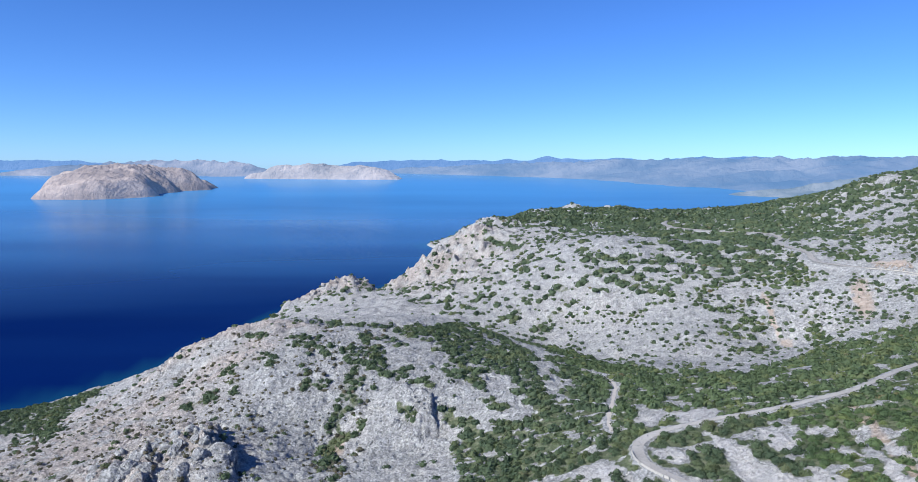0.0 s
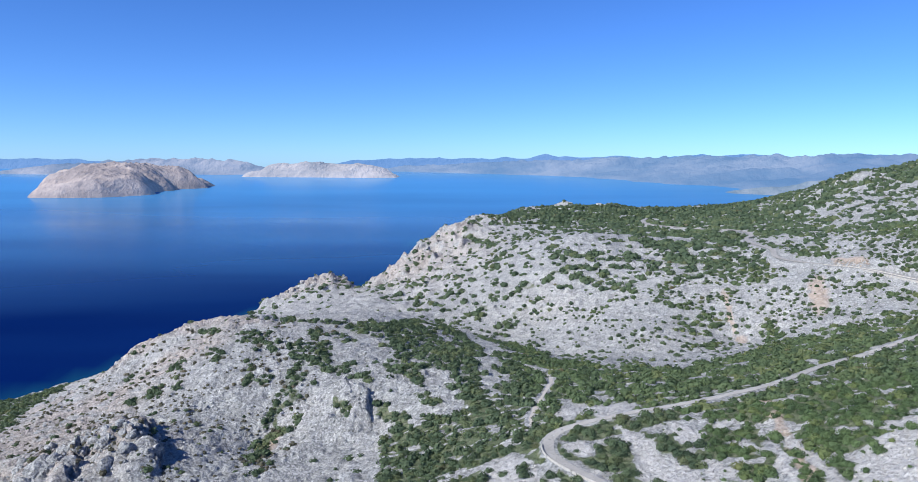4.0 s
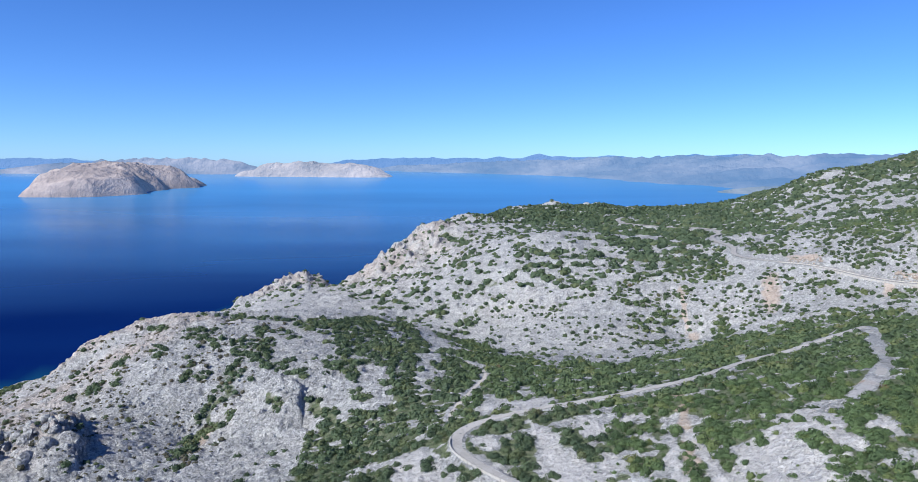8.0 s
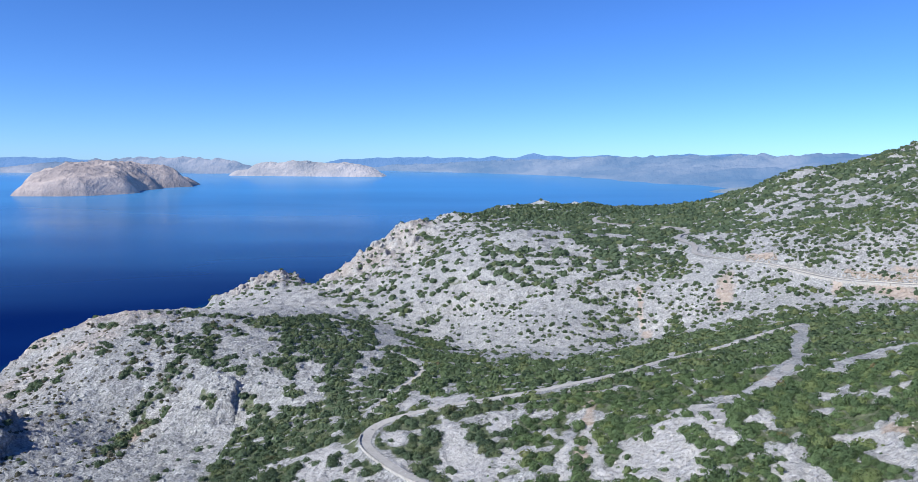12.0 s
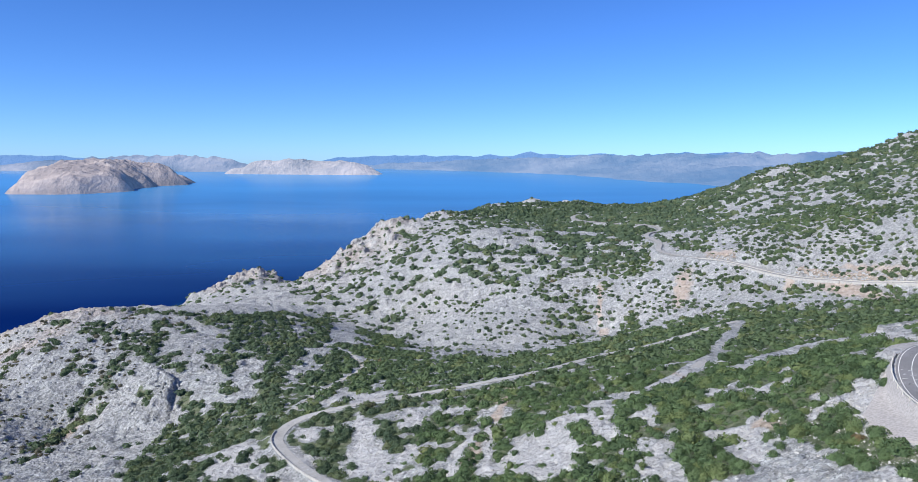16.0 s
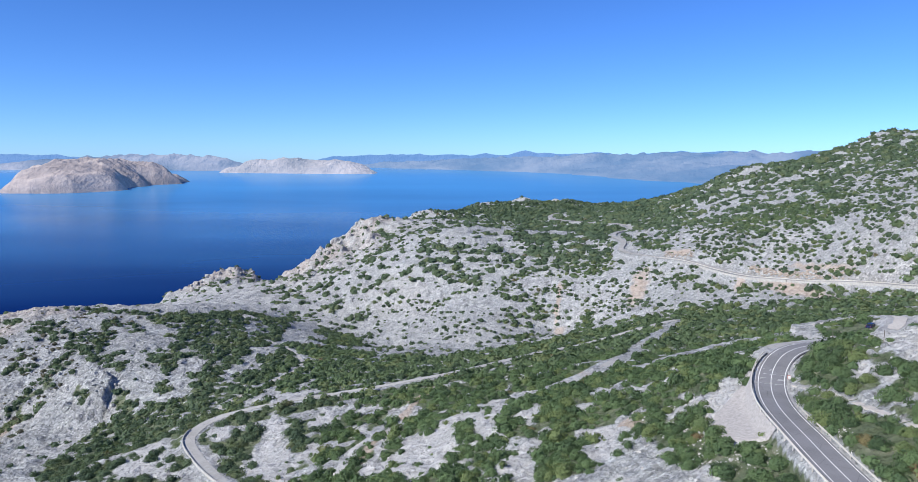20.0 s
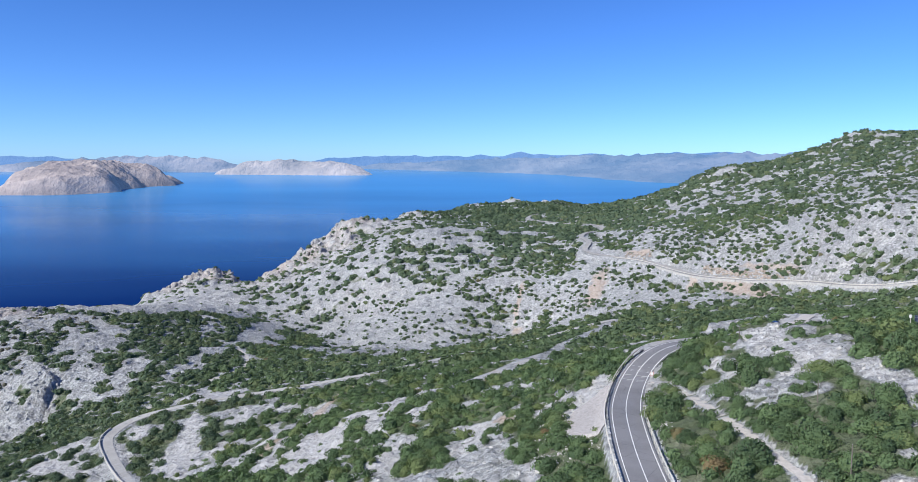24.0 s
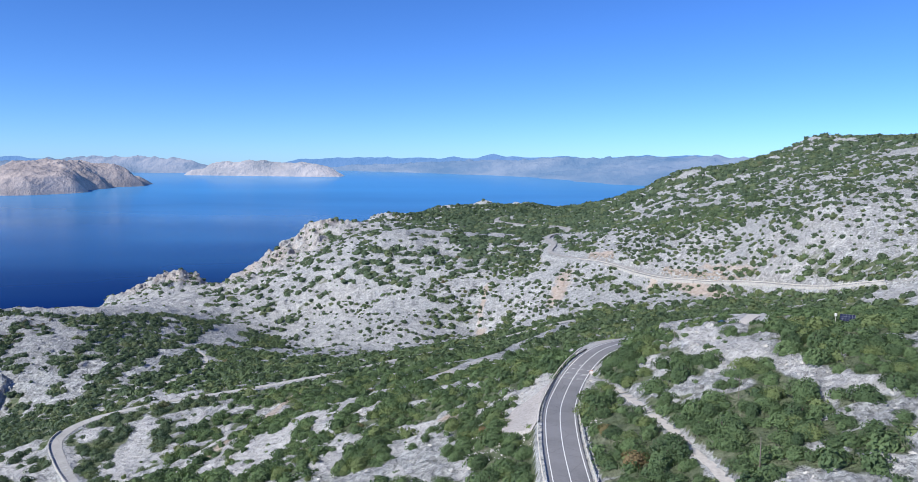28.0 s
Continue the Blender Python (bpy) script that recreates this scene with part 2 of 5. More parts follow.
ROAD_BENCH = [(200, 114, 137), (212, 136, 135), (217, 168, 136), (224, 169, 137), (232, 176, 137), (222, 129, 143), (217, 117, 141), (230, 144, 144), (237, 121, 148.5),
              (241, 108, 149), (236, 135, 146.8), (227, 150, 142.5), (238, 152, 142.5), (228, 94, 146), (286, 208, 136.6), (290, 235, 131), (270, 217, 132), (236, 168, 135.7), (250, 178, 135), (262, 195, 132.5), (250, 160, 140)]
HILL_FOOT = [(312, 231, 128.5), (329, 260, 123.5), (255, 123, 152), (356, 319, 123), (352, 355, 119.5), (342, 378, 117.5), (330, 403, 115), (348, 391, 121), (317, 437, 112), (372, 357, 141), (390, 374, 163), (334, 428, 119), (304, 432, 103)]
EAST_HILL = [(419, 640, 147), (348, 689, 124), (335, 706, 112), (444, 683, 153), (404, 676, 144), (430, 543, 158), (484, 645, 171), (488, 698, 166), (458, 833, 174), (480, 819, 175),
             (568, 847, 189), (516, 820, 177), (550, 805, 187), (591, 790, 212), (437, 800, 159), (414, 850, 139), (310, 503, 122), (334, 450, 124), (640, 760, 210), (720, 760, 202), (560, 640, 196), (560, 540, 196), (520, 470, 190)]
MIDDLE_HILL = [(240, 511, 95), (275, 511, 107), (297, 509, 116), (111, 585, 87), (147, 701, 117), (153, 766, 111), (258, 826, 100), (92, 576, 58), (127, 584, 92), (155, 581, 93), (186, 650, 103), (104, 631, 95),
               (155, 482, 74), (188, 576, 98), (224, 535, 92), (109, 794, 103), (65, 842, 88), (220, 803, 103), (285, 679, 112)]
CLIFFS = [(-169, 905, 26), (-142, 922, 34), (-113, 941, 39), (-100, 947, 9), (-90, 962, 14), (-84, 992, 28), (-67, 980, 36), (-27, 1000, 56), (-72, 1060, 20), (-39, 1059, 60), (-28, 1049, 63), (16, 986, 77), (33, 1006, 90), (22, 1045, 97), (60, 1676, 66)]
GORGE = [(-115, 860, 27), (-81, 881, 33), (-63, 900, 27), (-40, 890, 32), (-90, 915, 24), (-116, 780, 34), (-36, 737, 50), (2, 693, 56), (37, 690, 73), (-87, 578, 60), (-100, 680, 45)]
PLATEAU = [(351, 1700, 64), (469, 1900, 60), (616, 2100, 54), (672, 1900, 64), (325, 2137, 58), (555, 2345, 13), (408, 1251, 79), (185, 2000, 60)]
SHORE = [(-420, 500, 0), (-348, 547, 0), (-318, 558, 0), (-304, 592, 0), (-287, 636, 0), (-266, 700, 0), (-243, 800, 0), (-212, 920, 0), (-160, 1000, 0), (-122, 1020, 0),
         (-86, 1170, 0), (-62, 1350, 0), (-35, 1600, 0), (10, 1850, 0), (120, 2200, 0), (330, 2450, 0), (620, 2560, 0), (1000, 2650, 0)]
OUTER = [(-500, 700, -40), (-420, 1300, -40), (-200, 2200, -40), (300, 2800, -30), (900, 3000, -30), (-420, 200, 20), (-300, 0, 60), (0, 80, 85), (150, -200, 130),
         (600, -200, 190), (700, 300, 190), (900, 900, 235), (1100, 1600, 185), (1300, 2400, 120), (750, 1500, 110)]


def spline_weights(pts):
    p = np.array(pts, float)
    d = np.hypot(p[:, None, 0] - p[None, :, 0], p[:, None, 1] - p[None, :, 1])
    n = len(p)
    a = np.zeros((n + 3, n + 3))
    a[:n, :n] = d - 3.0 * np.eye(n)
    a[:n, n:] = np.c_[np.ones(n), p[:, :2] / 500]
    a[n:, :n] = a[:n, n:].T
    return p[:, :2], np.linalg.solve(a, np.r_[p[:, 2], 0, 0, 0])


SPOTS, WEIGHTS = spline_weights(LEFT_RIDGE + LEFT_SLOPE + VALLEY + LOWER_SLOPE + NEAR_SLOPE + ROAD_BENCH + HILL_FOOT + EAST_HILL + MIDDLE_HILL + CLIFFS + GORGE + PLATEAU + SHORE + OUTER)


def hashed(ix, iy, seed):
    h = (ix.astype(np.int64) * 374761393 + iy.astype(np.int64) * 668265263 + seed * 1274126177) & 0xFFFFFFFF
    h = ((h ^ (h >> 13)) * 1103515245) & 0xFFFFFFFF
    h = ((h ^ (h >> 16)) * 2246822519) & 0xFFFFFFFF
    return ((h ^ (h >> 15)) & 0xFFFFFF) / float(0x1000000)


def grain(x, y, size, seed=0):
    """Gradient noise, about -1 to 1, with lumps of the given size in metres."""
    x, y = x / size, y / size
    ix, iy = np.floor(x), np.floor(y)
    fx, fy = x - ix, y - iy
    ux, uy = fx * fx * fx * (fx * (fx * 6 - 15) + 10), fy * fy * fy * (fy * (fy * 6 - 15) + 10)

    def corner(dx, dy):
        a = hashed(ix + dx, iy + dy, seed) * 2 * np.pi
        return np.cos(a) * (fx - dx) + np.sin(a) * (fy - dy)

    n00, n10, n01, n11 = corner(0, 0), corner(1, 0), corner(0, 1), corner(1, 1)
    return 1.6 * ((n00 * (1 - ux) + n10 * ux) * (1 - uy) + (n01 * (1 - ux) + n11 * ux) * uy)


def fractal(x, y, size, octaves, seed=0, gain=0.5):
    out, amp = np.zeros_like(x), 1.0
    for n in range(octaves):
        out += amp * grain(x, y, size / 2**n, seed + n)
        amp *= gain
    return out


def ridged(x, y, size, octaves, seed=0):
    out, amp = np.zeros_like(x), 1.0
    for n in range(octaves):
        out += amp * (1 - 2 * np.abs(grain(x, y, size / 2**n, seed + n)))
        amp *= 0.5
    return out


def smooth(a, b, v):
    t = np.clip((v - a) / (b - a), 0, 1)
    return t * t * (3 - 2 * t)


def base_height(x, y):
    """The smooth lie of the land, without rock relief."""
    x, y = np.asarray(x, float), np.asarray(y, float)
    out = WEIGHTS[-3] + WEIGHTS[-2] * x / 500 + WEIGHTS[-1] * y / 500
    for (sx, sy), w in zip(SPOTS, WEIGHTS):
        out = out + w * np.sqrt((x - sx) ** 2 + (y - sy) ** 2 + 9.0)
    return out


# ---- roads: centre lines in plan ----
def smooth_line(pts, step=2.5):
    """A dense, rounded line through the given corners."""
    p = np.array(pts, float)
    p = np.vstack([2 * p[0] - p[1], p, 2 * p[-1] - p[-2]])
    out = []
    for a, b, c, d in zip(p, p[1:], p[2:], p[3:]):
        for t in np.linspace(0, 1, max(2, int(np.hypot(*(c - b)[:2]) / step)), endpoint=False):
            out.append(0.5 * (2 * b + (c - a) * t + (2 * a - 5 * b + 4 * c - d) * t * t + (3 * b - a - 3 * c + d) * t**3))
    return np.array(out + [p[-2]])


MAIN = [(196, 40), (198, 66), (199.3, 88), (201, 105), (204, 122), (209, 139), (215, 151), (223, 160), (236, 168), (252, 178), (267, 197), (275, 207), (281, 217), (284, 229),
        (278, 239), (262, 240)]
LOWER = [(104, 154), (90, 179), (79, 196), (67, 214), (60, 226), (59, 235), (62, 243), (69, 248), (82, 251), (102, 254), (124, 260), (150, 271), (180, 295), (207, 311), (229, 320), (247, 332)]
UPPER = [(432, 190), (397, 235), (374, 275), (361, 310), (354, 335), (351, 356), (342, 378), (330, 403), (316, 440), (301, 483), (287, 513), (275, 542), (272, 564), (279, 589), (281, 637), (298, 690), (317, 728), (313, 773), (290, 850), (262, 930),
         (300, 1050), (350, 1200)]
TRACK_B = [(175, 206), (181, 213), (195, 229), (206, 246), (215, 264), (230, 295), (244, 322), (248, 333)]
TRACK_C = [(203, 214), (210, 225), (220, 235), (230, 240), (239, 244), (258, 243)]
TRACK_S = [(213, 138), (214.5, 129), (215, 110), (215.5, 98), (216, 88), (217, 70)]
APRON = [(217, 160.5), (222, 166.5), (230, 171.5), (243, 178.5)]
TRACK_W = [(56, 262), (58, 278), (66, 308), (72, 336), (65, 366), (50, 396), (38, 407), (22, 417)]


def with_heights(line, sag=0.0, window=9):
    z = base_height(line[:, 0], line[:, 1])
    pad = np.pad(z, window, mode="edge")
    k = np.hanning(2 * window + 3)[1:-1]
    z = np.convolve(pad, k / k.sum(), mode="valid") + sag
    return np.c_[line, z]


LINES = [(with_heights(smooth_line(p), s), half, shoulder) for p, s, half, shoulder in (
    (MAIN, 0.9, 3.5, 1.5), (LOWER, 0.8, 1.9, 2.4), (UPPER[:11], 0.6, 4.2, 1.6), (UPPER[10:], 1.4, 3.6, 4.0), (TRACK_B, 0.4, 1.9, 2.8), (TRACK_C, 0.4, 1.9, 2.6), (TRACK_S, 0.0, 1.1, 0.7), (TRACK_W, 0.0, 1.4, 2.0), (APRON, 1.0, 2.4, 1.5))]


def near_line(x, y, line, reach):
    """Distance to a road's centre line, and its height there, for points within reach."""
    d, z = np.full(x.shape, 1e6), np.zeros(x.shape)
    lo, hi = line[:, :2].min(0) - reach, line[:, :2].max(0) + reach
    for k in np.array_split(np.flatnonzero((x > lo[0]) & (x < hi[0]) & (y > lo[1]) & (y < hi[1])), 40):
        if len(k):
            q = (x[k, None] - line[None, :, 0]) ** 2 + (y[k, None] - line[None, :, 1]) ** 2
            j = q.argmin(1)
            d[k], z[k] = np.sqrt(q[np.arange(len(k)), j]), line[j, 2]
    return d, z


# ---- plants and bare rock in plan: outlines x, y, x, y, ... ----
WOODS, COPSE, BARE, SPARSE, BANDS = [], [], [], [], []


def patch(kind, *xy):
    kind.append(np.array(xy, float).reshape(-1, 2))


def band(width, *xy):
    """A row of bushes along a ledge."""
    BANDS.append((width, np.array(xy, float).reshape(-1, 2)))


patch(WOODS, -34, 441, -10, 433, 20, 462, 42, 405, 81, 414, 110, 383, 134, 347, 173, 383, 222, 446, 253, 432, 284, 424, 301, 391, 299, 332, 171, 123, 2, 235, 1, 257, -4, 289, 6, 303, 18, 304, 32, 298, 30, 323, 21, 354, 7, 357, 0, 372, -15, 408)
patch(WOODS, 187, 368, 223, 462, 256, 415, 276, 318, 308, 375, 336, 359, 353, 320, 366, 327, 376, 283, 234, 69, 183, 103)
patch(WOODS, 55, 204, 33, 241.5, 38.5, 253.5, 62, 227.5, 83.5, 190)
patch(WOODS, 172, 881, 194, 684, 211, 661, 204, 593, 186, 560, 211, 546, 240, 536, 260, 538, 267, 562, 279, 649, 319, 732, 315, 608, 370, 767, 528, 1814, 311, 1794, 85, 3140, 52, 1632, 128, 957)
patch(WOODS, 325, 754, 371, 770, 414, 793, 451, 759, 475, 733, 524, 776, 492, 787, 448, 837, 386, 823)
patch(WOODS, 409, 603, 373, 550, 360, 585, 345, 568, 338, 514, 350, 484, 370, 460, 390, 457, 396, 419, 402, 481, 400, 517)
patch(WOODS, 472, 740, 469, 661, 434, 561, 413, 514, 403, 518, 446, 616, 464, 682)
patch(WOODS, 417, 522, 431, 486, 426, 471, 419, 499)
patch(WOODS, 543, 701, 560, 698, 533, 656, 525, 664)
patch(WOODS, 529, 644, 532, 625, 483, 544, 489, 568)
patch(WOODS, 296, 592, 306, 557, 305, 524, 294, 531, 281, 556)
patch(WOODS, 345, 451, 353, 450, 353, 419, 348, 415, 344, 433)
patch(WOODS, 367, 419, 368, 406, 358, 388, 356, 394)
patch(WOODS, 365, 373, 368, 355, 366, 347, 363, 354)
patch(WOODS, -101, 413, -93, 423, -82, 407, -70, 392, -67, 384, -78, 389, -88, 393)
patch(WOODS, -61, 379, -54, 390, -51, 396, -39, 386, -42, 372, -33, 366, -23, 352, -21, 343, -31, 350, -41, 361, -48, 366, -57, 371)
patch(WOODS, -50, 360, -46, 357, -46, 344, -49, 335, -51, 331, -52, 343, -54, 358)
patch(WOODS, -44, 436, -17, 460, 21, 583, 27, 468, 13, 427, -11, 430, -28, 420)
patch(WOODS, -17, 433, -8, 436, 6, 425, 14, 395, 12, 356, 11, 327, 6, 347, -1, 357, -8, 387)
patch(WOODS, -336, 526, -296, 557, -286, 619, -260, 504, -250, 464, -248, 450, -207, 364, -266, 444, -285, 446)
patch(WOODS, 366, 355, 373, 353, 377, 338, 381, 317, 392, 306, 376, 282, 365, 289, 358, 303, 361, 330)
patch(WOODS, 9, 346, 13, 338, 13, 328, 10, 326)
patch(WOODS, -53, 407, -47, 415, -42, 406, -48, 400)
patch(WOODS, -81, 365, -76, 365, -72, 356, -76, 358)
patch(WOODS, -131, 395, -121, 400, -116, 388, -122, 380)
patch(WOODS, -140, 364, -128, 369, -120, 358, -131, 349)
patch(WOODS, -118, 361, -110, 364, -107, 358, -114, 356)
patch(WOODS, -59, 296, -59, 313, -53, 319, -50, 311, -51, 288, -52, 278)
patch(WOODS, -61, 380, -63, 391, -51, 401, -38, 382, -30, 359, -44, 370, -53, 372)
patch(WOODS, -15, 409, 8, 425, 24, 397, 22, 365, 4, 364, -3, 371)
patch(WOODS, 2, 249, -1, 287, 5, 300, 15, 309, 29, 312, 31, 336, 29, 357, 51, 309, 61, 269, 53, 246, 36, 246, 36, 221, 28, 215, 21, 222)
patch(WOODS, 42.5, 231.5, 49.5, 229, 51.5, 218.5, 52.5, 208.5)
patch(COPSE, 146, 177, 148, 168, 150, 157.5, 150, 152, 147.5, 148, 146, 153, 144, 159, 146, 165.5)
patch(COPSE, 150.5, 183, 152, 180, 150, 176, 149, 180)
patch(COPSE, 155.5, 175.5, 158, 176.5, 156, 171, 153, 170.5)
patch(COPSE, 131, 172.5, 133.5, 170.5, 132, 163.5, 130, 167)
patch(COPSE, 13, 318, 17, 318, 20, 310, 16, 308)
patch(COPSE, 21, 330, 27, 331, 30, 323, 25, 321)
patch(COPSE, 4, 343, 9, 347, 13, 333, 10, 329)
patch(COPSE, -8, 356, -3, 359, 1, 346, -3, 343)
patch(COPSE, -6, 321, -1, 320, 2, 312, -4, 315)
patch(COPSE, 46.5, 231, 50, 232, 51.5, 224, 48, 223.5)
patch(COPSE, 47.5, 218.5, 50, 222.5, 53, 215.5, 49.5, 213.5)
patch(COPSE, 86.5, 207, 89, 206.5, 89, 197.5, 87, 200)
patch(COPSE, 27, 419, 36, 455, 46, 401, 38, 383)
patch(COPSE, 25, 459, 29, 497, 36, 455, 33, 428)
patch(COPSE, 38, 558, 52, 550, 53, 477)
patch(COPSE, 53, 542, 71, 528, 84, 466, 68, 416)
patch(COPSE, 348, 393, 353, 373, 352, 367, 346, 381)
patch(COPSE, 356, 438, 365, 435, 361, 420, 354, 423)
patch(COPSE, 350, 498, 356, 478, 348, 463, 346, 481)
patch(COPSE, 384, 405, 380, 382, 376, 378, 378, 394)
patch(COPSE, 318, 478, 329, 471, 325, 457, 317, 465)
patch(COPSE, 363, 386, 366, 380, 361, 368, 358, 372)
patch(COPSE, 358, 353, 359, 339, 352, 326, 350, 336)
patch(COPSE, 296, 455, 308, 436, 304, 427, 294, 439)
patch(COPSE, 310, 428, 319, 414, 315, 402, 306, 414)
patch(COPSE, 335, 378, 341, 366, 337, 360, 333, 372)
patch(COPSE, 286, 477, 296, 467, 294, 455, 284, 465)
patch(COPSE, 147.5, 167, 146.5, 179.5, 148.5, 183, 153.5, 165, 154.5, 155.5, 152.5, 151.5, 149, 160.5)
patch(COPSE, 157, 170.5, 160, 176, 164.5, 167, 163, 159, 160, 159)
patch(COPSE, 229, 122, 231, 119, 229, 114, 227, 116.5)
patch(COPSE, 234, 113, 236, 113, 234, 107.5, 232.5, 108)
patch(COPSE, -10, 357, -5, 358, 1, 346, -5, 348)
patch(COPSE, -2, 355, 3, 358, 12, 341, 8, 336)
patch(COPSE, 4, 326, 11, 324, 16, 314, 10, 318)
patch(COPSE, -10, 323, -5, 324, 1, 313, -5, 315)
patch(COPSE, -21, 353, -16, 352, -13, 347, -16, 345)
patch(COPSE, -59, 415, -52, 418, -44, 403, -52, 403)
patch(COPSE, -42, 408, -39, 414, -28, 398, -34, 394)
patch(COPSE, -48, 395, -45, 398, -38, 387, -42, 385)
patch(COPSE, -43, 435, -26, 428, -23, 415, -34, 418)
patch(COPSE, 238, 537, 254, 543, 256, 528, 240, 515)
patch(COPSE, 185.5, 119.5, 191.5, 120, 197.5, 106.5, 195.5, 90, 187, 99.5)
patch(COPSE, 208, 125.5, 210.5, 113, 211, 93.5, 212, 82, 202, 88, 204, 101.5)
patch(COPSE, 216.5, 87, 226, 79.5, 224, 75, 214.5, 79)
patch(COPSE, -8, 355, -8, 369, -2, 357, -3, 348)
patch(COPSE, 5, 342, 8, 352, 13, 344, 10, 337)
patch(COPSE, -85, 370, -83, 372, -77, 366, -77, 362)
patch(COPSE, -79, 352, -75, 354, -71, 349, -75, 347)
patch(BARE, 36, 347, 41, 350, 45, 343, 44, 329, 40, 332)
patch(BARE, 40, 323, 45, 323, 48, 311, 44, 312)
patch(BARE, 34, 383, 44, 387, 52, 370, 51, 356, 44, 364)
patch(BARE, 26, 490, 43, 551, 50, 518, 53, 426, 45, 420, 35, 452)
patch(BARE, 13, 452, 21, 456, 27, 419, 18, 423)
patch(BARE, 37, 276, 42, 273, 46, 263, 43, 262)
patch(BARE, 55, 281, 58, 288, 60, 279, 59, 265, 57, 271)
patch(BARE, 66, 270, 68, 280, 75, 280, 79, 266, 76, 260, 70, 255)
patch(BARE, 78, 262, 84, 267, 93, 273, 95, 260, 91, 252, 81, 250)
patch(BARE, 63, 237, 69, 235.5, 73, 235, 73.5, 226, 68, 227, 64, 231)
patch(BARE, 63.5, 223.5, 72.5, 219.5, 75, 210.5, 74, 198.5, 71, 204.5, 65.5, 214)
patch(BARE, 79, 235, 83, 233, 90.5, 225, 92.5, 218, 84, 225)
patch(BARE, 85, 220, 92.5, 220, 96.5, 202.5, 97, 188, 85.5, 195.5, 83.5, 208)
patch(BARE, 38, 235.5, 45.5, 237, 51, 233, 55.5, 220, 65, 203, 39, 213)
patch(BARE, 4, 284, 15, 279, 19, 271, 12, 271)
patch(BARE, 98, 227, 102.5, 233.5, 108, 234.5, 108.5, 227, 105.5, 222, 100.5, 220.5)
patch(BARE, 99, 201.5, 102.5, 207, 107, 207.5, 107.5, 202, 104, 198, 102, 182.5, 100, 187)
patch(BARE, 92.5, 237, 97.5, 239.5, 97.5, 236, 92.5, 232)
patch(BARE, 113, 235.5, 122, 235, 121.5, 231.5, 114, 232)
patch(BARE, 116.5, 196, 122.5, 212, 125.5, 224, 126.5, 222, 122, 202, 119, 185, 118, 172, 115, 175.5)
patch(BARE, 127, 217.5, 130.5, 217, 127.5, 193.5, 126.5, 180, 125.5, 166, 122, 170, 123.5, 186.5)
patch(BARE, 148, 194, 152.5, 193.5, 156.5, 193.5, 159.5, 184, 159, 178.5, 154, 170.5, 151.5, 168, 151, 160.5, 150, 152, 151, 144.5, 151.5, 142, 137.5, 155.5, 123, 168.5, 126, 175.5, 131, 180, 134.5, 189, 138.5, 184.5, 142.5, 184)
patch(BARE, 162.5, 178, 165.5, 173, 166.5, 168.5, 164, 165, 161, 163.5, 161, 170.5, 157.5, 170.5)
patch(BARE, 160.5, 154.5, 164.5, 160, 167, 159, 163.5, 149, 163, 138.5, 161, 135, 155.5, 140, 154, 142.5)
patch(BARE, 156, 156.5, 159, 154.5, 157, 152, 153, 152)
patch(BARE, 181.5, 183, 185, 181, 183, 172.5, 179.5, 170, 179, 174.5)
patch(BARE, 190.5, 177.5, 193.5, 174.5, 191, 166, 188.5, 166, 187.5, 169.5)
patch(BARE, 174.5, 169.5, 179, 168.5, 176.5, 165.5, 173.5, 166.5)
patch(BARE, 202, 187.5, 206.5, 186.5, 202.5, 178, 199.5, 180.5)
patch(BARE, 196.5, 175.5, 200.5, 173, 197, 169, 195, 171)
patch(BARE, 173.5, 157, 177, 156.5, 173, 149, 171, 149)
patch(BARE, 176, 147.5, 179, 147, 179.5, 137.5, 172, 125, 173.5, 133, 172, 136, 173.5, 137)
patch(BARE, 163, 227.5, 166.5, 226.5, 163, 216, 160, 215)
patch(BARE, 138.5, 210, 144.5, 209.5, 144, 203.5, 138, 204)
patch(BARE, 184, 325, 190, 327, 179, 291, 174, 283)
patch(BARE, 133, 317, 137, 308, 135, 294, 131, 298)
patch(BARE, 230, 473, 232, 455, 239, 431, 230, 425, 229, 458)
patch(BARE, 130.5, 167, 133.5, 175.5, 135, 188, 142, 192.5, 147.5, 189, 148, 211.5, 158, 199.5, 160.5, 186, 155, 185, 154, 175.5, 154, 166, 148, 161, 149.5, 145.5, 145.5, 153, 140, 160.5, 139, 152.5, 137.5, 148.5, 135, 150.5)
patch(BARE, 160.5, 176, 164, 179, 167, 182.5, 168, 175, 166.5, 169, 163, 170.5)
patch(BARE, 150.5, 179.5, 157.5, 173.5, 158, 158, 153.5, 165)
patch(BARE, 174, 154.5, 176, 156.5, 180, 154.5, 182, 146.5, 182, 142, 178.5, 142.5, 177.5, 135, 175.5, 138.5)
patch(BARE, 159.5, 128.5, 159, 141.5, 162, 147, 164, 138.5, 162.5, 131, 162.5, 125.5)
patch(BARE, 169, 117.5, 171.5, 119.5, 175.5, 122, 176.5, 115.5, 175, 111.5)
patch(BARE, 183, 115.5, 186.5, 112, 187.5, 104.5, 186, 100, 184, 101.5)
patch(BARE, 189.5, 146.5, 193.5, 148.5, 194.5, 148, 193, 143, 190.5, 142.5)
patch(BARE, 196.5, 157.5, 199, 156, 198.5, 149, 196.5, 152)
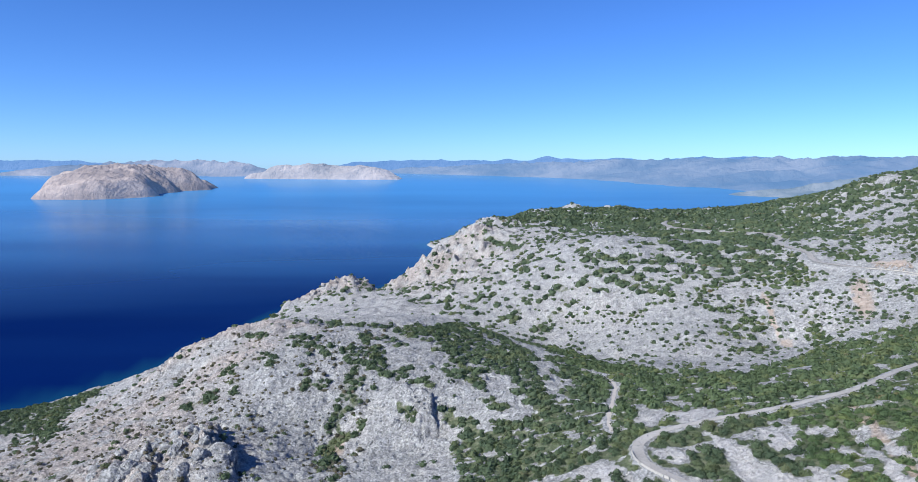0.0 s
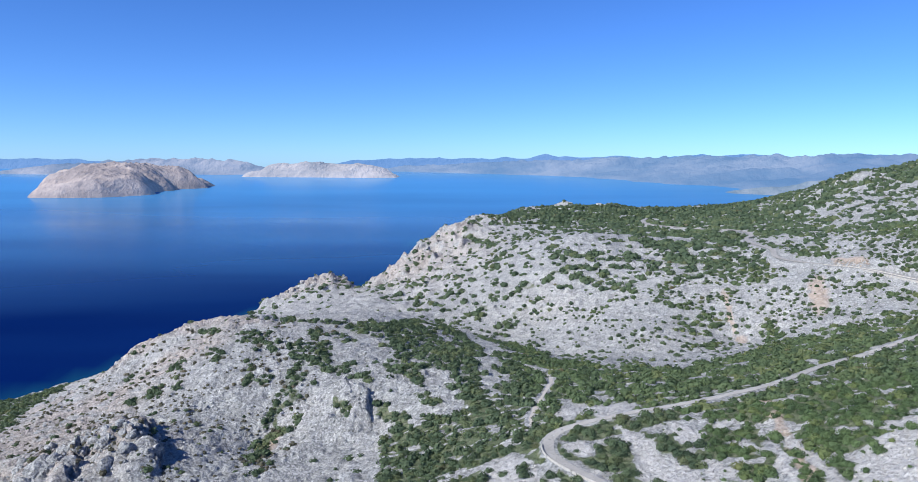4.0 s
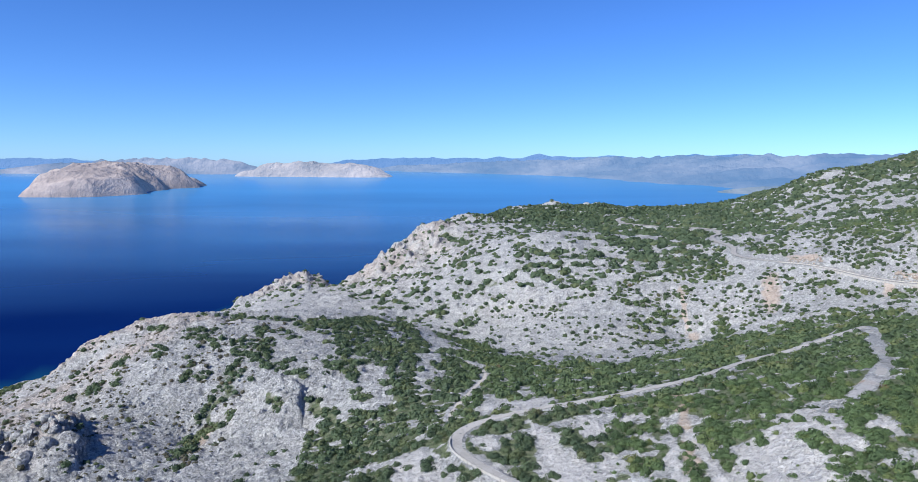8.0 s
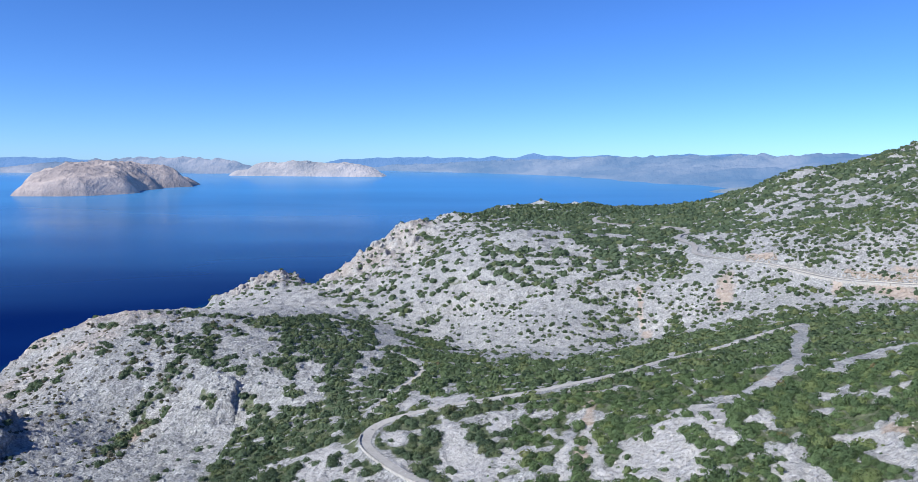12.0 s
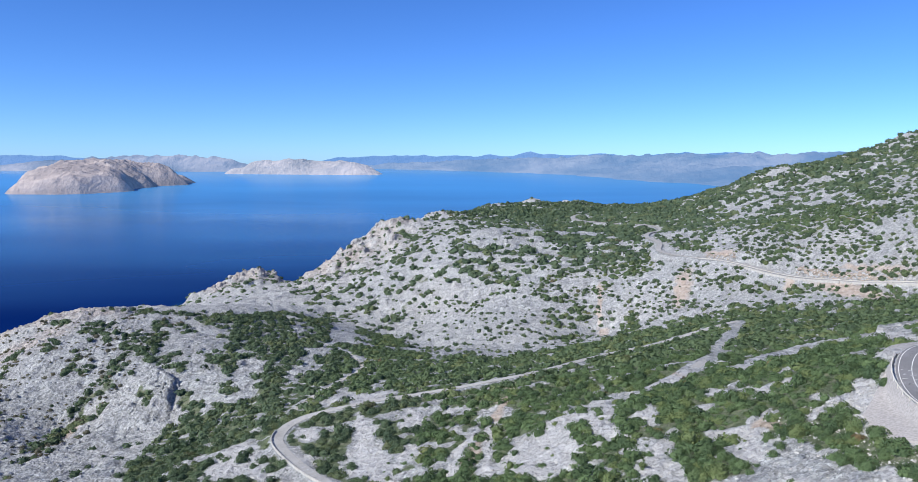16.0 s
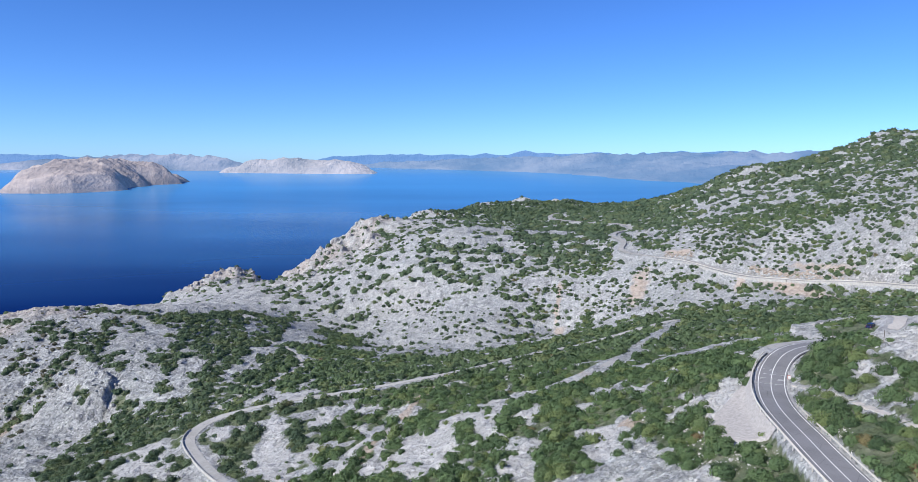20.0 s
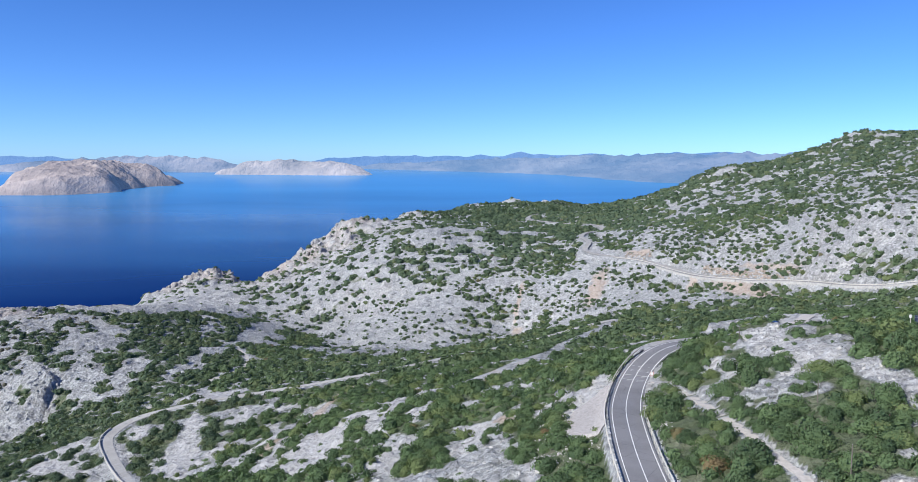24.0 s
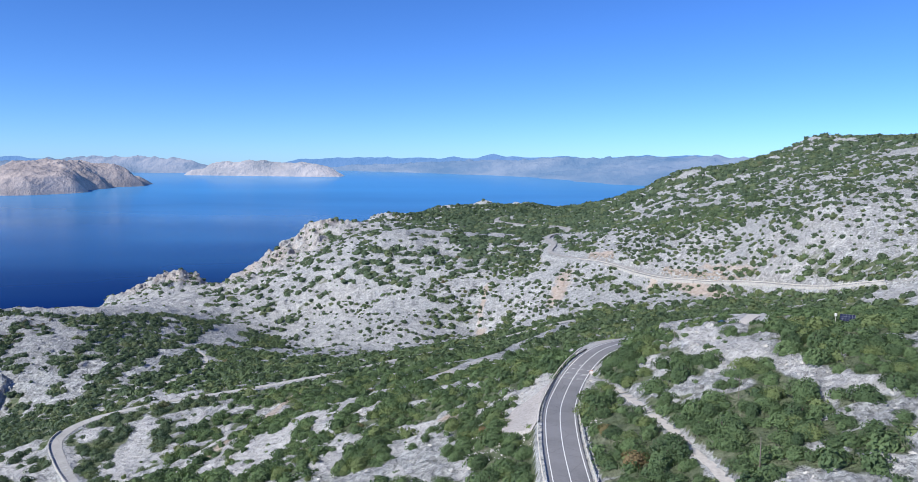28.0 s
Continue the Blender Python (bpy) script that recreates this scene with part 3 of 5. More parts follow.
patch(BARE, 192, 175.5, 195.5, 174.5, 195.5, 169, 192, 167.5)
patch(BARE, 220.5, 132, 224, 136, 224.5, 125.5, 224, 122, 220.5, 119.5, 220, 124)
patch(BARE, 219, 114, 221, 113, 219.5, 106.5, 218, 106.5)
patch(BARE, 209.5, 86, 211, 87.5, 210.5, 82, 209, 82.5)
patch(BARE, 259, 255, 260.5, 231, 237.5, 134, 240.5, 123, 240, 115.5, 242, 104.5, 245, 98, 248, 94, 246.5, 92.5, 242, 95, 240, 102, 239.5, 105.5, 237.5, 111.5, 234.5, 116, 231, 108, 230.5, 102.5, 230, 105, 229, 112.5, 227, 112.5, 228, 124, 226.5, 123, 228, 131.5)
patch(BARE, 235.5, 95.5, 237, 95, 237, 92, 235.5, 90, 236, 93)
patch(BARE, 228.5, 82, 230, 82.5, 229.5, 80, 228, 79.5)
patch(BARE, 230, 79.5, 232, 79.5, 231.5, 78, 230, 77.5)
patch(BARE, 232.5, 77.5, 234, 76, 236, 72, 235, 70.5, 232, 71, 233.5, 74.5, 232, 75.5)
patch(BARE, 222, 77, 223.5, 77, 226, 77, 227.5, 75, 225.5, 71, 221, 76)
patch(BARE, 352, 279, 362, 285, 370, 273, 355, 250, 351, 258, 348, 270)
patch(BARE, 340, 304, 340, 286, 333, 277, 335, 292)
patch(BARE, 276, 193.5, 289, 193.5, 284, 184, 275.5, 179.5)
patch(BARE, 246, 107.5, 248, 106, 247, 105)
patch(BARE, 250, 101.5, 251, 100.5, 249.5, 98)
patch(BARE, 89.5, 201.5, 85, 219.5, 82.5, 237.5, 83, 244, 89.5, 234, 92, 223, 96, 206.5, 101, 192.5, 105, 176.5, 95.5, 184)
patch(BARE, 99.5, 208.5, 102.5, 213.5, 107, 203.5, 107, 191, 107.5, 185)
patch(BARE, 98, 234.5, 102.5, 239, 106, 233.5, 104, 228, 99.5, 230.5)
patch(BARE, 116, 207.5, 117, 222, 120.5, 212.5, 122, 194.5)
patch(BARE, 39, 355, 42, 363, 48, 344, 44, 339)
patch(BARE, 40, 328, 45, 330, 47, 322)
patch(BARE, 68, 280, 71, 297, 86, 253, 75, 264)
patch(BARE, 78, 285, 89, 287, 91, 277, 83, 273)
patch(BARE, 176, 713, 202, 925, 210, 747, 195, 703)
patch(BARE, 211, 726, 241, 843, 223, 700, 211, 696)
patch(BARE, 232, 709, 259, 849, 259, 736, 249, 689)
patch(BARE, 114, 1678, 123, 3008, 153, 1632, 134, 1609)
patch(BARE, 185, 1596, 228, 1859, 231, 1631, 185, 959)
patch(BARE, 286, 630, 321, 724, 326, 668, 315, 608, 293, 596)
patch(BARE, 383, 762, 401, 718, 431, 752, 455, 713, 434, 602, 410, 534, 400, 572, 397, 621, 375, 615, 349, 623)
patch(BARE, 475, 823, 480, 772, 471, 764, 448, 800)
patch(BARE, -36, 399, -26, 405, -16, 386, -6, 347, -4, 333, -17, 329, -30, 353)
patch(BARE, -1, 343, 12, 349, 18, 354, 26, 345, 30, 326, 32, 305, 28, 296, 18, 299, 6, 308, 1, 320)
patch(BARE, 39, 346, 47, 351, 49, 325, 44, 313, 39, 320)
patch(BARE, 200, 147, 204, 155, 207.5, 155.5, 211.5, 155, 214.5, 158.5, 207, 143, 202.5, 128, 200, 116.5, 197, 131.5, 200, 138.5)
patch(BARE, 237, 117, 241.5, 104, 244.5, 96.5, 246.5, 92, 244.5, 89.5, 241, 93.5, 238, 98, 236, 104.5, 234.5, 111)
patch(SPARSE, -193, 839, -112, 890, -74, 808, -30, 661, 0, 573, -53, 441, -79, 470)
band(2.2, 66, 611, 83, 614, 100, 614, 117, 615, 145, 611, 169, 603, 194, 586)
band(2.2, 123, 592, 138, 577, 152, 566, 165, 557)
band(2, 147, 589, 163, 580, 177, 569)
band(2.5, 176, 547, 190, 558, 202, 565)
band(2.5, 173, 534, 187, 523, 199, 509, 207, 494)
band(2, 179, 502, 185, 495, 195, 491, 205, 491)
band(2, 143, 551, 152, 548, 159, 546)
band(2, 155, 633, 169, 615, 181, 646)
band(1.6, 113, 663, 134, 645, 155, 648)
band(1.8, 59, 558, 66, 573, 73, 584)
band(1.8, 87, 597, 78, 591, 61, 575)
band(1.6, 194, 481, 184, 481, 175, 487)
band(1.6, 141, 541, 130, 542)
band(1.6, 112, 678, 121, 650, 129, 650)
band(1.6, 44, 692, 61, 694, 67, 742, 78, 753)
band(2.5, 32, 990, 60, 944, 67, 833)
band(1.6, 175, 458, 184, 448, 190, 460)
band(1.6, 228, 461, 234, 478, 240, 490)
band(1.6, 223, 522, 232, 538, 243, 556)
band(2, 32, 594, 43, 601, 49, 608)
band(2.5, -89, 447, -74, 444, -58, 435, -44, 437)
band(1.6, -54, 318, -56, 310, -55, 289)
band(1.6, -55, 336, -56, 331, -56, 324)
band(1.6, -75, 358, -71, 355, -66, 353)
band(1.6, -125, 437, -116, 425)
band(1.6, -107, 396, -98, 384, -99, 379)
band(1.6, -21, 319, -27, 322)
band(1.6, -3, 318, 2, 310, 6, 301)
band(2.2, -50, 338, -54, 356, -53, 368)
band(1.8, -29, 361, -14, 339)
band(1.6, -51, 317, -49, 320, -47, 321)
patch(BARE, 266, 196, 274, 199, 288, 212, 293, 232, 282, 244, 276, 240, 280, 226, 272, 212)
patch(BARE, 214, 158, 222, 163, 236, 171, 246, 180, 242, 185, 230, 179, 216, 168)
HIDDEN = [(110, 0, 190, 62, 0), (150, 85, 75, 30, 0)]  # the slope under the flight line
SCARS = [(266, 481, 6, 27, 21), (212, 470, 4, 6, 10), (216, 505, 2, 33, 11), (314, 429, 4, 9, 35), (327, 385, 6, 32, -12), (345, 402, 3, 24, -25), (300, 510, 3, 16, -25),
         (183, 150, 3, 5, 0), (186, 219, 3, 3, 0), (134, 236, 2, 30, 14), (122, 186, 2, 26, 14), (-52, 308, 3, 8, 0)]
PINK = [(-180, 335, 55, 70, 0), (-150, 270, 45, 30, 0), (-138, 392, 50, 20, -45), (-165, 370, 25, 22, -45), (-235, 440, 42, 24, 0), (-180, 452, 45, 20, 0), (-125, 448, 45, 16, 20), (-40, 985, 50, 50, 0), (20, 1040, 40, 50, 0), (-150, 915, 48, 26, 0), (-112, 290, 24, 24, 0)]
FAN = [(200, 131, 5.2, 17, 14)]
SCREE = [(197, 131, 4, 18, 14)]


def blobs(x, y, spots, soft=0.55):
    """Largest cover of a list of turned ellipses, 0 to 1."""
    out = np.zeros_like(x)
    for cx, cy, rx, ry, turn in spots:
        k = np.flatnonzero((np.abs(x - cx) < 1.6 * max(rx, ry)) & (np.abs(y - cy) < 1.6 * max(rx, ry)))
        if not len(k):
            continue
        a = math.radians(turn)
        dx, dy = x[k] - cx, y[k] - cy
        u, v = dx * math.cos(a) - dy * math.sin(a), dx * math.sin(a) + dy * math.cos(a)
        r = np.sqrt((u / rx) ** 2 + (v / ry) ** 2)
        out[k] = np.maximum(out[k], 1 - smooth(1 - soft, 1 + soft, r))
    return out


def to_edges(x, y, p, closed=True):
    """Distance of points to the sides of an outline."""
    d = np.full(x.shape, 1e9)
    for (ax, ay), (bx, by) in zip(p, np.roll(p, -1, 0)) if closed else zip(p, p[1:]):
        t = np.clip(((x - ax) * (bx - ax) + (y - ay) * (by - ay)) / ((bx - ax) ** 2 + (by - ay) ** 2 + 1e-9), 0, 1)
        d = np.minimum(d, (x - ax - t * (bx - ax)) ** 2 + (y - ay - t * (by - ay)) ** 2)
    return np.sqrt(d)


def inside(x, y, shapes):
    """1 inside any of the outlines, 0 outside, with an edge that is softer farther off."""
    out = np.zeros_like(x)
    for p in shapes:
        soft = 0.7 + 0.0035 * p[:, 1].mean()
        lo, hi = p.min(0) - 2 * soft, p.max(0) + 2 * soft
        k = np.flatnonzero((x > lo[0]) & (x < hi[0]) & (y > lo[1]) & (y < hi[1]))
        if not len(k):
            continue
        px, py = x[k], y[k]
        odd = np.zeros(len(k), bool)
        for (ax, ay), (bx, by) in zip(p, np.roll(p, -1, 0)):
            if ay != by:
                odd ^= ((ay > py) != (by > py)) & (px < (bx - ax) * (py - ay) / (by - ay) + ax)
        d = to_edges(px, py, p) * np.where(odd, 1, -1)
        out[k] = np.maximum(out[k], smooth(-soft, soft, d))
    return out


def shifted(x, y):
    """Places moved a little to and fro, so that outlines run unevenly."""
    far = 0.7 + 0.006 * np.clip(y, 0, 900)
    return (x + far * (grain(x, y, 13, 50) + 0.8 * grain(x, y, 4.5, 52)), y + far * (1.3 * grain(x, y, 13, 51) + 0.9 * grain(x, y, 4.5, 53)))


def bare_at(x, y):
    return inside(*shifted(x, y), BARE)


MOUNDS = [(325, 2137, 32, 13), (222, 2010, 40, 9), (450, 2060, 45, 9), (560, 2160, 50, 10), (140, 1800, 40, 8), (640, 1900, 60, 5), (270, 1500, 45, 4), (360, 1700, 50, 3)]  # white rock knolls on the plateau


def cover(x, y):
    """How thickly the scrub grows, 0 to 1, and how green the ground is."""
    wx, wy = shifted(x, y)
    bare = inside(wx, wy, BARE)
    knolls = np.max([np.exp(-(((x - cx) ** 2 + (y - cy) ** 2) / (0.75 * size) ** 2)) for cx, cy, size, h in MOUNDS], axis=0)
    flecks = 0.35 * smooth(560, 650, y) + 0.5 * smooth(950, 1100, y) + 2.5 * knolls + 0.9 * smooth(680, 760, y) * smooth(240, 170, x)
    gaps = smooth(-0.55, -0.33, fractal(x * 0.62, y * (1 + 0.5 * smooth(240, 320, y)), 12 + 6 * np.clip(flecks, 0, 1), 4, 60) + 0.3 * grain(x, y, 3.5, 66) - 0.5 * flecks - 0.2 * smooth(230, 300, y) * smooth(40, 120, x))
    v = inside(wx, wy, WOODS) * (1 - bare) * np.maximum(gaps, smooth(-180, -220, x))
    v = np.maximum(v, blobs(wx, wy, HIDDEN, 0.25) * smooth(-0.15, 0.1, fractal(x * 0.6, y, 14, 4, 61) + 0.1))
    v = np.maximum(v, inside(wx, wy, COPSE))
    for width, p in BANDS:
        k = np.flatnonzero((np.abs(x - p[:, 0].mean()) < np.ptp(p[:, 0]) + 20) & (np.abs(y - p[:, 1].mean()) < np.ptp(p[:, 1]) + 20))
        v[k] = np.maximum(v[k], smooth(width + 3.0, width + 0.5, to_edges(wx[k], wy[k], p, False)) * smooth(-0.5, -0.2, grain(x[k], y[k], 9, 67) + 0.2))
    far = smooth(1050, 1200, y) * smooth(30, 160, x) * (1 - np.clip(1.2 * knolls, 0, 1)) * smooth(-0.3, 0.1, fractal(x, y, 70, 4, 70) + 0.15 + 0.2 * fractal(x, y, 16, 2, 72))
    tufts = smooth(340, 420, x) * smooth(420, 500, y) * smooth(0.5, 0.75, fractal(x * 0.8, y * 1.5 - 0.6 * x, 40, 4, 75)) * (1 - bare)
    spread = np.maximum(far, tufts)
    return np.clip(np.maximum(v, spread), 0, 1), np.clip(np.maximum(v, 0.5 * spread), 0, 1)


# ---- rock relief ----
CRAGS = [(-122, 296, 26, 24, 6.5), (-136, 270, 24, 20, 5.5), (-102, 272, 20, 18, 5.5), (-28, 320, 20, 24, 4.5), (232, 140, 14, 10, 2), (16, 1040, 36, 60, 2.5), (-150, 905, 30, 36, 5)]


def relief(x, y, base, slope, green, road):
    sea_cliff = smooth(0.42, 0.85, slope) * smooth(3, 20, base)
    west = smooth(330, 500, y) * smooth(60, -40, x) + smooth(900, 1000, y) * smooth(200, 40, x) + 0.7 * smooth(580, 700, y) * smooth(125, 60, x)
    gorge = np.exp(-(((x + 75) / 95) ** 2) - ((y - 960) / 100) ** 2)
    sea_cliff = np.maximum.reduce([sea_cliff * np.clip(west + 0.2, 0, 1), 0.12 * np.clip(west, 0, 1), 0.32 * gorge, 0.8 * np.exp(-(((x - 0) / 75) ** 2) - ((y - 900) / 170) ** 2), 0.4 * blobs(x, y, PINK[-4:-1], 0.5)])
    dist = np.hypot(x - 90, y)
    r = 0.55 * ridged(x, y, 12, 3, 5) + 0.5 * ridged(x, y, 3.4, 2, 15) - 0.6
    r += smooth(250, 700, dist) * (1.5 * ridged(x, y, 55, 3, 25) + 0.8 * ridged(x, y, 11, 2, 30) - 1.5)
    r += smooth(800, 1700, dist) * (6.0 * fractal(x, y, 150, 3, 35) - 1)
    r += sea_cliff * (9.0 * ridged(x + 0.3 * y, y, 40, 5, 40) - 6.5)
    face = np.exp(-(((x - 0) / 85) ** 2) - ((y - 930) / 190) ** 2) + 0.7 * np.exp(-(((x + 55) / 60) ** 2) - ((y - 980) / 90) ** 2)
    r += np.clip(face, 0, 1) * (4.6 * ridged(x + 6 * grain(x, y, 30, 46), 0.35 * y, 19, 3, 47) - 2.4)  # upright fissures
    craggy = smooth(60, 0, x) * smooth(200, 260, y) * smooth(520, 440, y)
    r += craggy * (0.8 * ridged(x - 0.5 * y, y, 17, 4, 95) + 0.5 * ridged(x, y, 4, 2, 99) - 1.1)
    r *= 1 - 0.5 * green
    jag = ridged(x, y, 9, 3, 80)
    for cx, cy, rx, ry, h in CRAGS:
        u, v = (x - cx) / rx + 0.14 * jag + 0.25 * (y - cy) / ry, (y - cy) / ry + 0.4 * grain(x, y, 11, 83)
        body = smooth(-1.1, 0.7, u) * (1 - smooth(0.86, 0.98, u)) * (1 - smooth(0.35, 1.05, np.abs(v)))
        r += body * h * (0.7 + 0.25 * jag)
    t = np.clip(((x + 222) * 108 + (y - 886) * 55) / (108**2 + 55**2), 0, 1)  # the rock fin over the sea
    off = np.hypot(x + 222 - 108 * t, y - 886 - 55 * t) + 2.5 * grain(x, y, 14, 84)
    r += smooth(0, 0.12, t) * smooth(1.0, 0.93, t) * (9 - 5 * t + 2.5 * ridged(x, y, 16, 2, 85)) * np.exp(-((off / 9) ** 4))
    for cx, cy, size, h in MOUNDS:
        r += h * np.exp(-(((x - cx) ** 2 + (y - cy) ** 2) / size**2))
    ledges = smooth(520, 600, y) * smooth(760, 640, y) * smooth(60, 130, x) * smooth(300, 240, x)
    step = (base + 3 * grain(x, y, 60, 90)) / 6.0
    r += ledges * 3.0 * (smooth(0.55, 0.95, step - np.floor(step)) - (step - np.floor(step)))
    return r * (1 - road) * smooth(10, 62, y), sea_cliff


def ground_at(x, y):
    """Height of the land and what covers it."""
    x, y = np.asarray(x, float).ravel(), np.asarray(y, float).ravel()
    base = base_height(x, y)
    slope = np.hypot(base_height(x + 8, y) - base, base_height(x, y + 8) - base) / 8
    green = cover(x, y)[1]
    road = np.zeros_like(x)
    flat = np.zeros_like(x)
    for line, half, shoulder in LINES:
        d, z = near_line(x, y, line, half + shoulder + 8)
        k = 1 - smooth(half, half + shoulder, d)
        take = k > road
        flat[take], road[take] = z[take], k[take]
    r, cliff = relief(x, y, base, slope, green, road)
    r = r * (1 - 0.9 * blobs(x, y, FAN, 0.3))
    z = np.where(road > 0, (base + r) * (1 - road) + (flat - 0.12) * road, base + r)
    sunk = smooth(4, -6, base)
    z = z * (1 - sunk) + (-6 + np.minimum(base, 0) * 0.2) * sunk
    return z, green * (1 - smooth(0.3, 0.9, road)), cliff, road


def mesh_from(name, co, faces, material, smooth_shading=False, attrs=()):
    """A mesh of triangles or quads from arrays."""
    me = bpy.data.meshes.new(name)
    n = faces.shape[1]
    me.vertices.add(len(co))
    me.vertices.foreach_set("co", np.ascontiguousarray(co, np.float32).ravel())
    me.loops.add(faces.size)
    me.loops.foreach_set("vertex_index", np.ascontiguousarray(faces, np.int32).ravel())
    me.polygons.add(len(faces))
    me.polygons.foreach_set("loop_start", np.arange(0, faces.size, n, dtype=np.int32))
    me.polygons.foreach_set("use_smooth", np.full(len(faces), smooth_shading))
    for key, values in attrs:
        me.attributes.new(key, "FLOAT", "POINT").data.foreach_set("value", np.ascontiguousarray(values, np.float32))
    me.materials.append(material)
    me.update(calc_edges=True)
    return me


def sheet_faces(rows, cols):
    i = np.arange(rows * cols).reshape(rows, cols)
    return np.stack([i[:-1, :-1], i[:-1, 1:], i[1:, 1:], i[1:, :-1]], -1).reshape(-1, 4)


def build_ground(rows=790, cols=780):
    ys = np.r_[np.linspace(-420, -110, 16), np.linspace(-104, 52, 60), np.geomspace(56, 2750, rows - 76)]
    us = np.r_[np.linspace(-1.25, -0.72, 50), np.linspace(-0.70, 0.74, cols - 100), np.linspace(0.76, 1.55, 50)]
    y = np.repeat(ys, cols)
    x = 90 + np.tile(us, rows) * (np.maximum(y, 40) + 190)
    z, veg, cliff, road = ground_at(x, y)
    cliff = np.maximum(cliff, blobs(x + 5 * grain(x, y, 14, 61), y + 5 * grain(x, y, 14, 62), PINK, 0.5))
    soil = blobs(x + 2 * grain(x, y, 6, 55), y + 3 * grain(x, y, 6, 56), SCARS)
    slabs = 0.6 * bare_at(x, y) * smooth(320, 250, y)
    scree = np.maximum.reduce([slabs, blobs(x, y, SCREE, 0.2), 0.62 * smooth(0.85, 1.0, road) * smooth(250, 210, y) * smooth(150, 170, x)])
    me = mesh_from("ground", np.c_[x, y, z], sheet_faces(rows, cols), GROUND, True, (("veg", veg * (1 - 0.4 * smooth(290, 380, y) * smooth(700, 560, y))), ("cliff", cliff), ("soil", soil), ("scree", scree)))
    tagged(new("ground", me), "grey karst limestone hillside with scrub, falling to the sea", "hillside", kind="structure")


build_ground()

# ---- the sea and the far shores; what lies past 2.3 km is drawn in towards the lens's 5 km reach ----
EYE = np.array([90.0, -3.0, 183.0])


def drawn_in(p):
    o = p - EYE
    d = np.maximum(o[:, 1], 1.0)
    far = np.where(d > 15000, 15000 + 0.4 * (d - 15000), d)
    near = np.where(d > 2300, 2300 + 880 * np.log(1 + np.maximum(far - 2300, 0) / 880), d)
    return EYE + o * (near / d)[:, None]


def build_sea(rows=170, cols=150):
    ys = np.r_[np.linspace(150, 2400, 50), np.geomspace(2450, 23000, rows - 50)]
    y, u = np.repeat(ys, cols), np.tile(np.linspace(-1.5, 1.6, cols), rows)
    x = 90 + u * (y + 200)
    z = np.zeros_like(x)
    depth = base_height(np.clip(x, -600, 1200), np.clip(y, 0, 2800))
    shallow = smooth(-5, 3, depth) * (y < 2700)
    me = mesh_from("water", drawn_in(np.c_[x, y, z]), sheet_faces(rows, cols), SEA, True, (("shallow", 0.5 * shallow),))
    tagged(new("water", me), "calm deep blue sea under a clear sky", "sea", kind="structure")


build_sea()


def far_land(name, ridges, box, material, label, shape, rows=150, cols=230, rough=0.25, seed=200, lump=600):
    """Land from ridge lines (x, y, height, half width) in a box of true distances."""
    x0, x1, y0, y1 = box
    x, y = np.tile(np.linspace(x0, x1, cols), rows), np.repeat(np.linspace(y0, y1, rows), cols)
    wx, wy = x + 0.25 * lump * grain(x, y, lump, seed), y + 0.25 * lump * grain(x, y, lump, seed + 1)
    z = np.full(x.shape, -30.0)
    for line in ridges:
        for (ax, ay, ah, aw), (bx, by, bh, bw) in zip(line, line[1:]):
            t = np.clip(((wx - ax) * (bx - ax) + (wy - ay) * (by - ay)) / ((bx - ax) ** 2 + (by - ay) ** 2), 0, 1)
            d = np.hypot(wx - ax - t * (bx - ax), wy - ay - t * (by - ay)) / (aw + t * (bw - aw))
            z = np.maximum(z, (ah + t * (bh - ah)) * (1 - d**shape) - 12 * d)
    z += rough * np.clip(z, 0, 150) * 0.5 * (ridged(x, y, lump, 4, seed + 5) - 0.6)
    z = np.maximum(z, -30)
    me = mesh_from(name, drawn_in(np.c_[x, y, z]), sheet_faces(rows, cols), material, True)
    return tagged(new(name, me), label, "distant land", kind="structure")  # far shores


# Blue aerial haze painted into these lands as glow and bluer tones.
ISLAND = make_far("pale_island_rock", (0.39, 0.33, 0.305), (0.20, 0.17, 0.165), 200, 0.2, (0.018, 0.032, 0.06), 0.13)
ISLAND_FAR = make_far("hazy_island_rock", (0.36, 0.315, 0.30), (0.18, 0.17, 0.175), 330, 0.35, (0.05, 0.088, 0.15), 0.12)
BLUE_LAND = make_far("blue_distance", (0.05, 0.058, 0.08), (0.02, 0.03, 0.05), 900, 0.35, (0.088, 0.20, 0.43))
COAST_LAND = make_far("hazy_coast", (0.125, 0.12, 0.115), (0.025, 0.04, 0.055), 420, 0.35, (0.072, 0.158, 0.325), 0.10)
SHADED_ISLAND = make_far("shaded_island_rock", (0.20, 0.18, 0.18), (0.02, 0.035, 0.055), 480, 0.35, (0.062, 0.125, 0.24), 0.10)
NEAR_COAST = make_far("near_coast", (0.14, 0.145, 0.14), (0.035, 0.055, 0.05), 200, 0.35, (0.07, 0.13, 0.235))

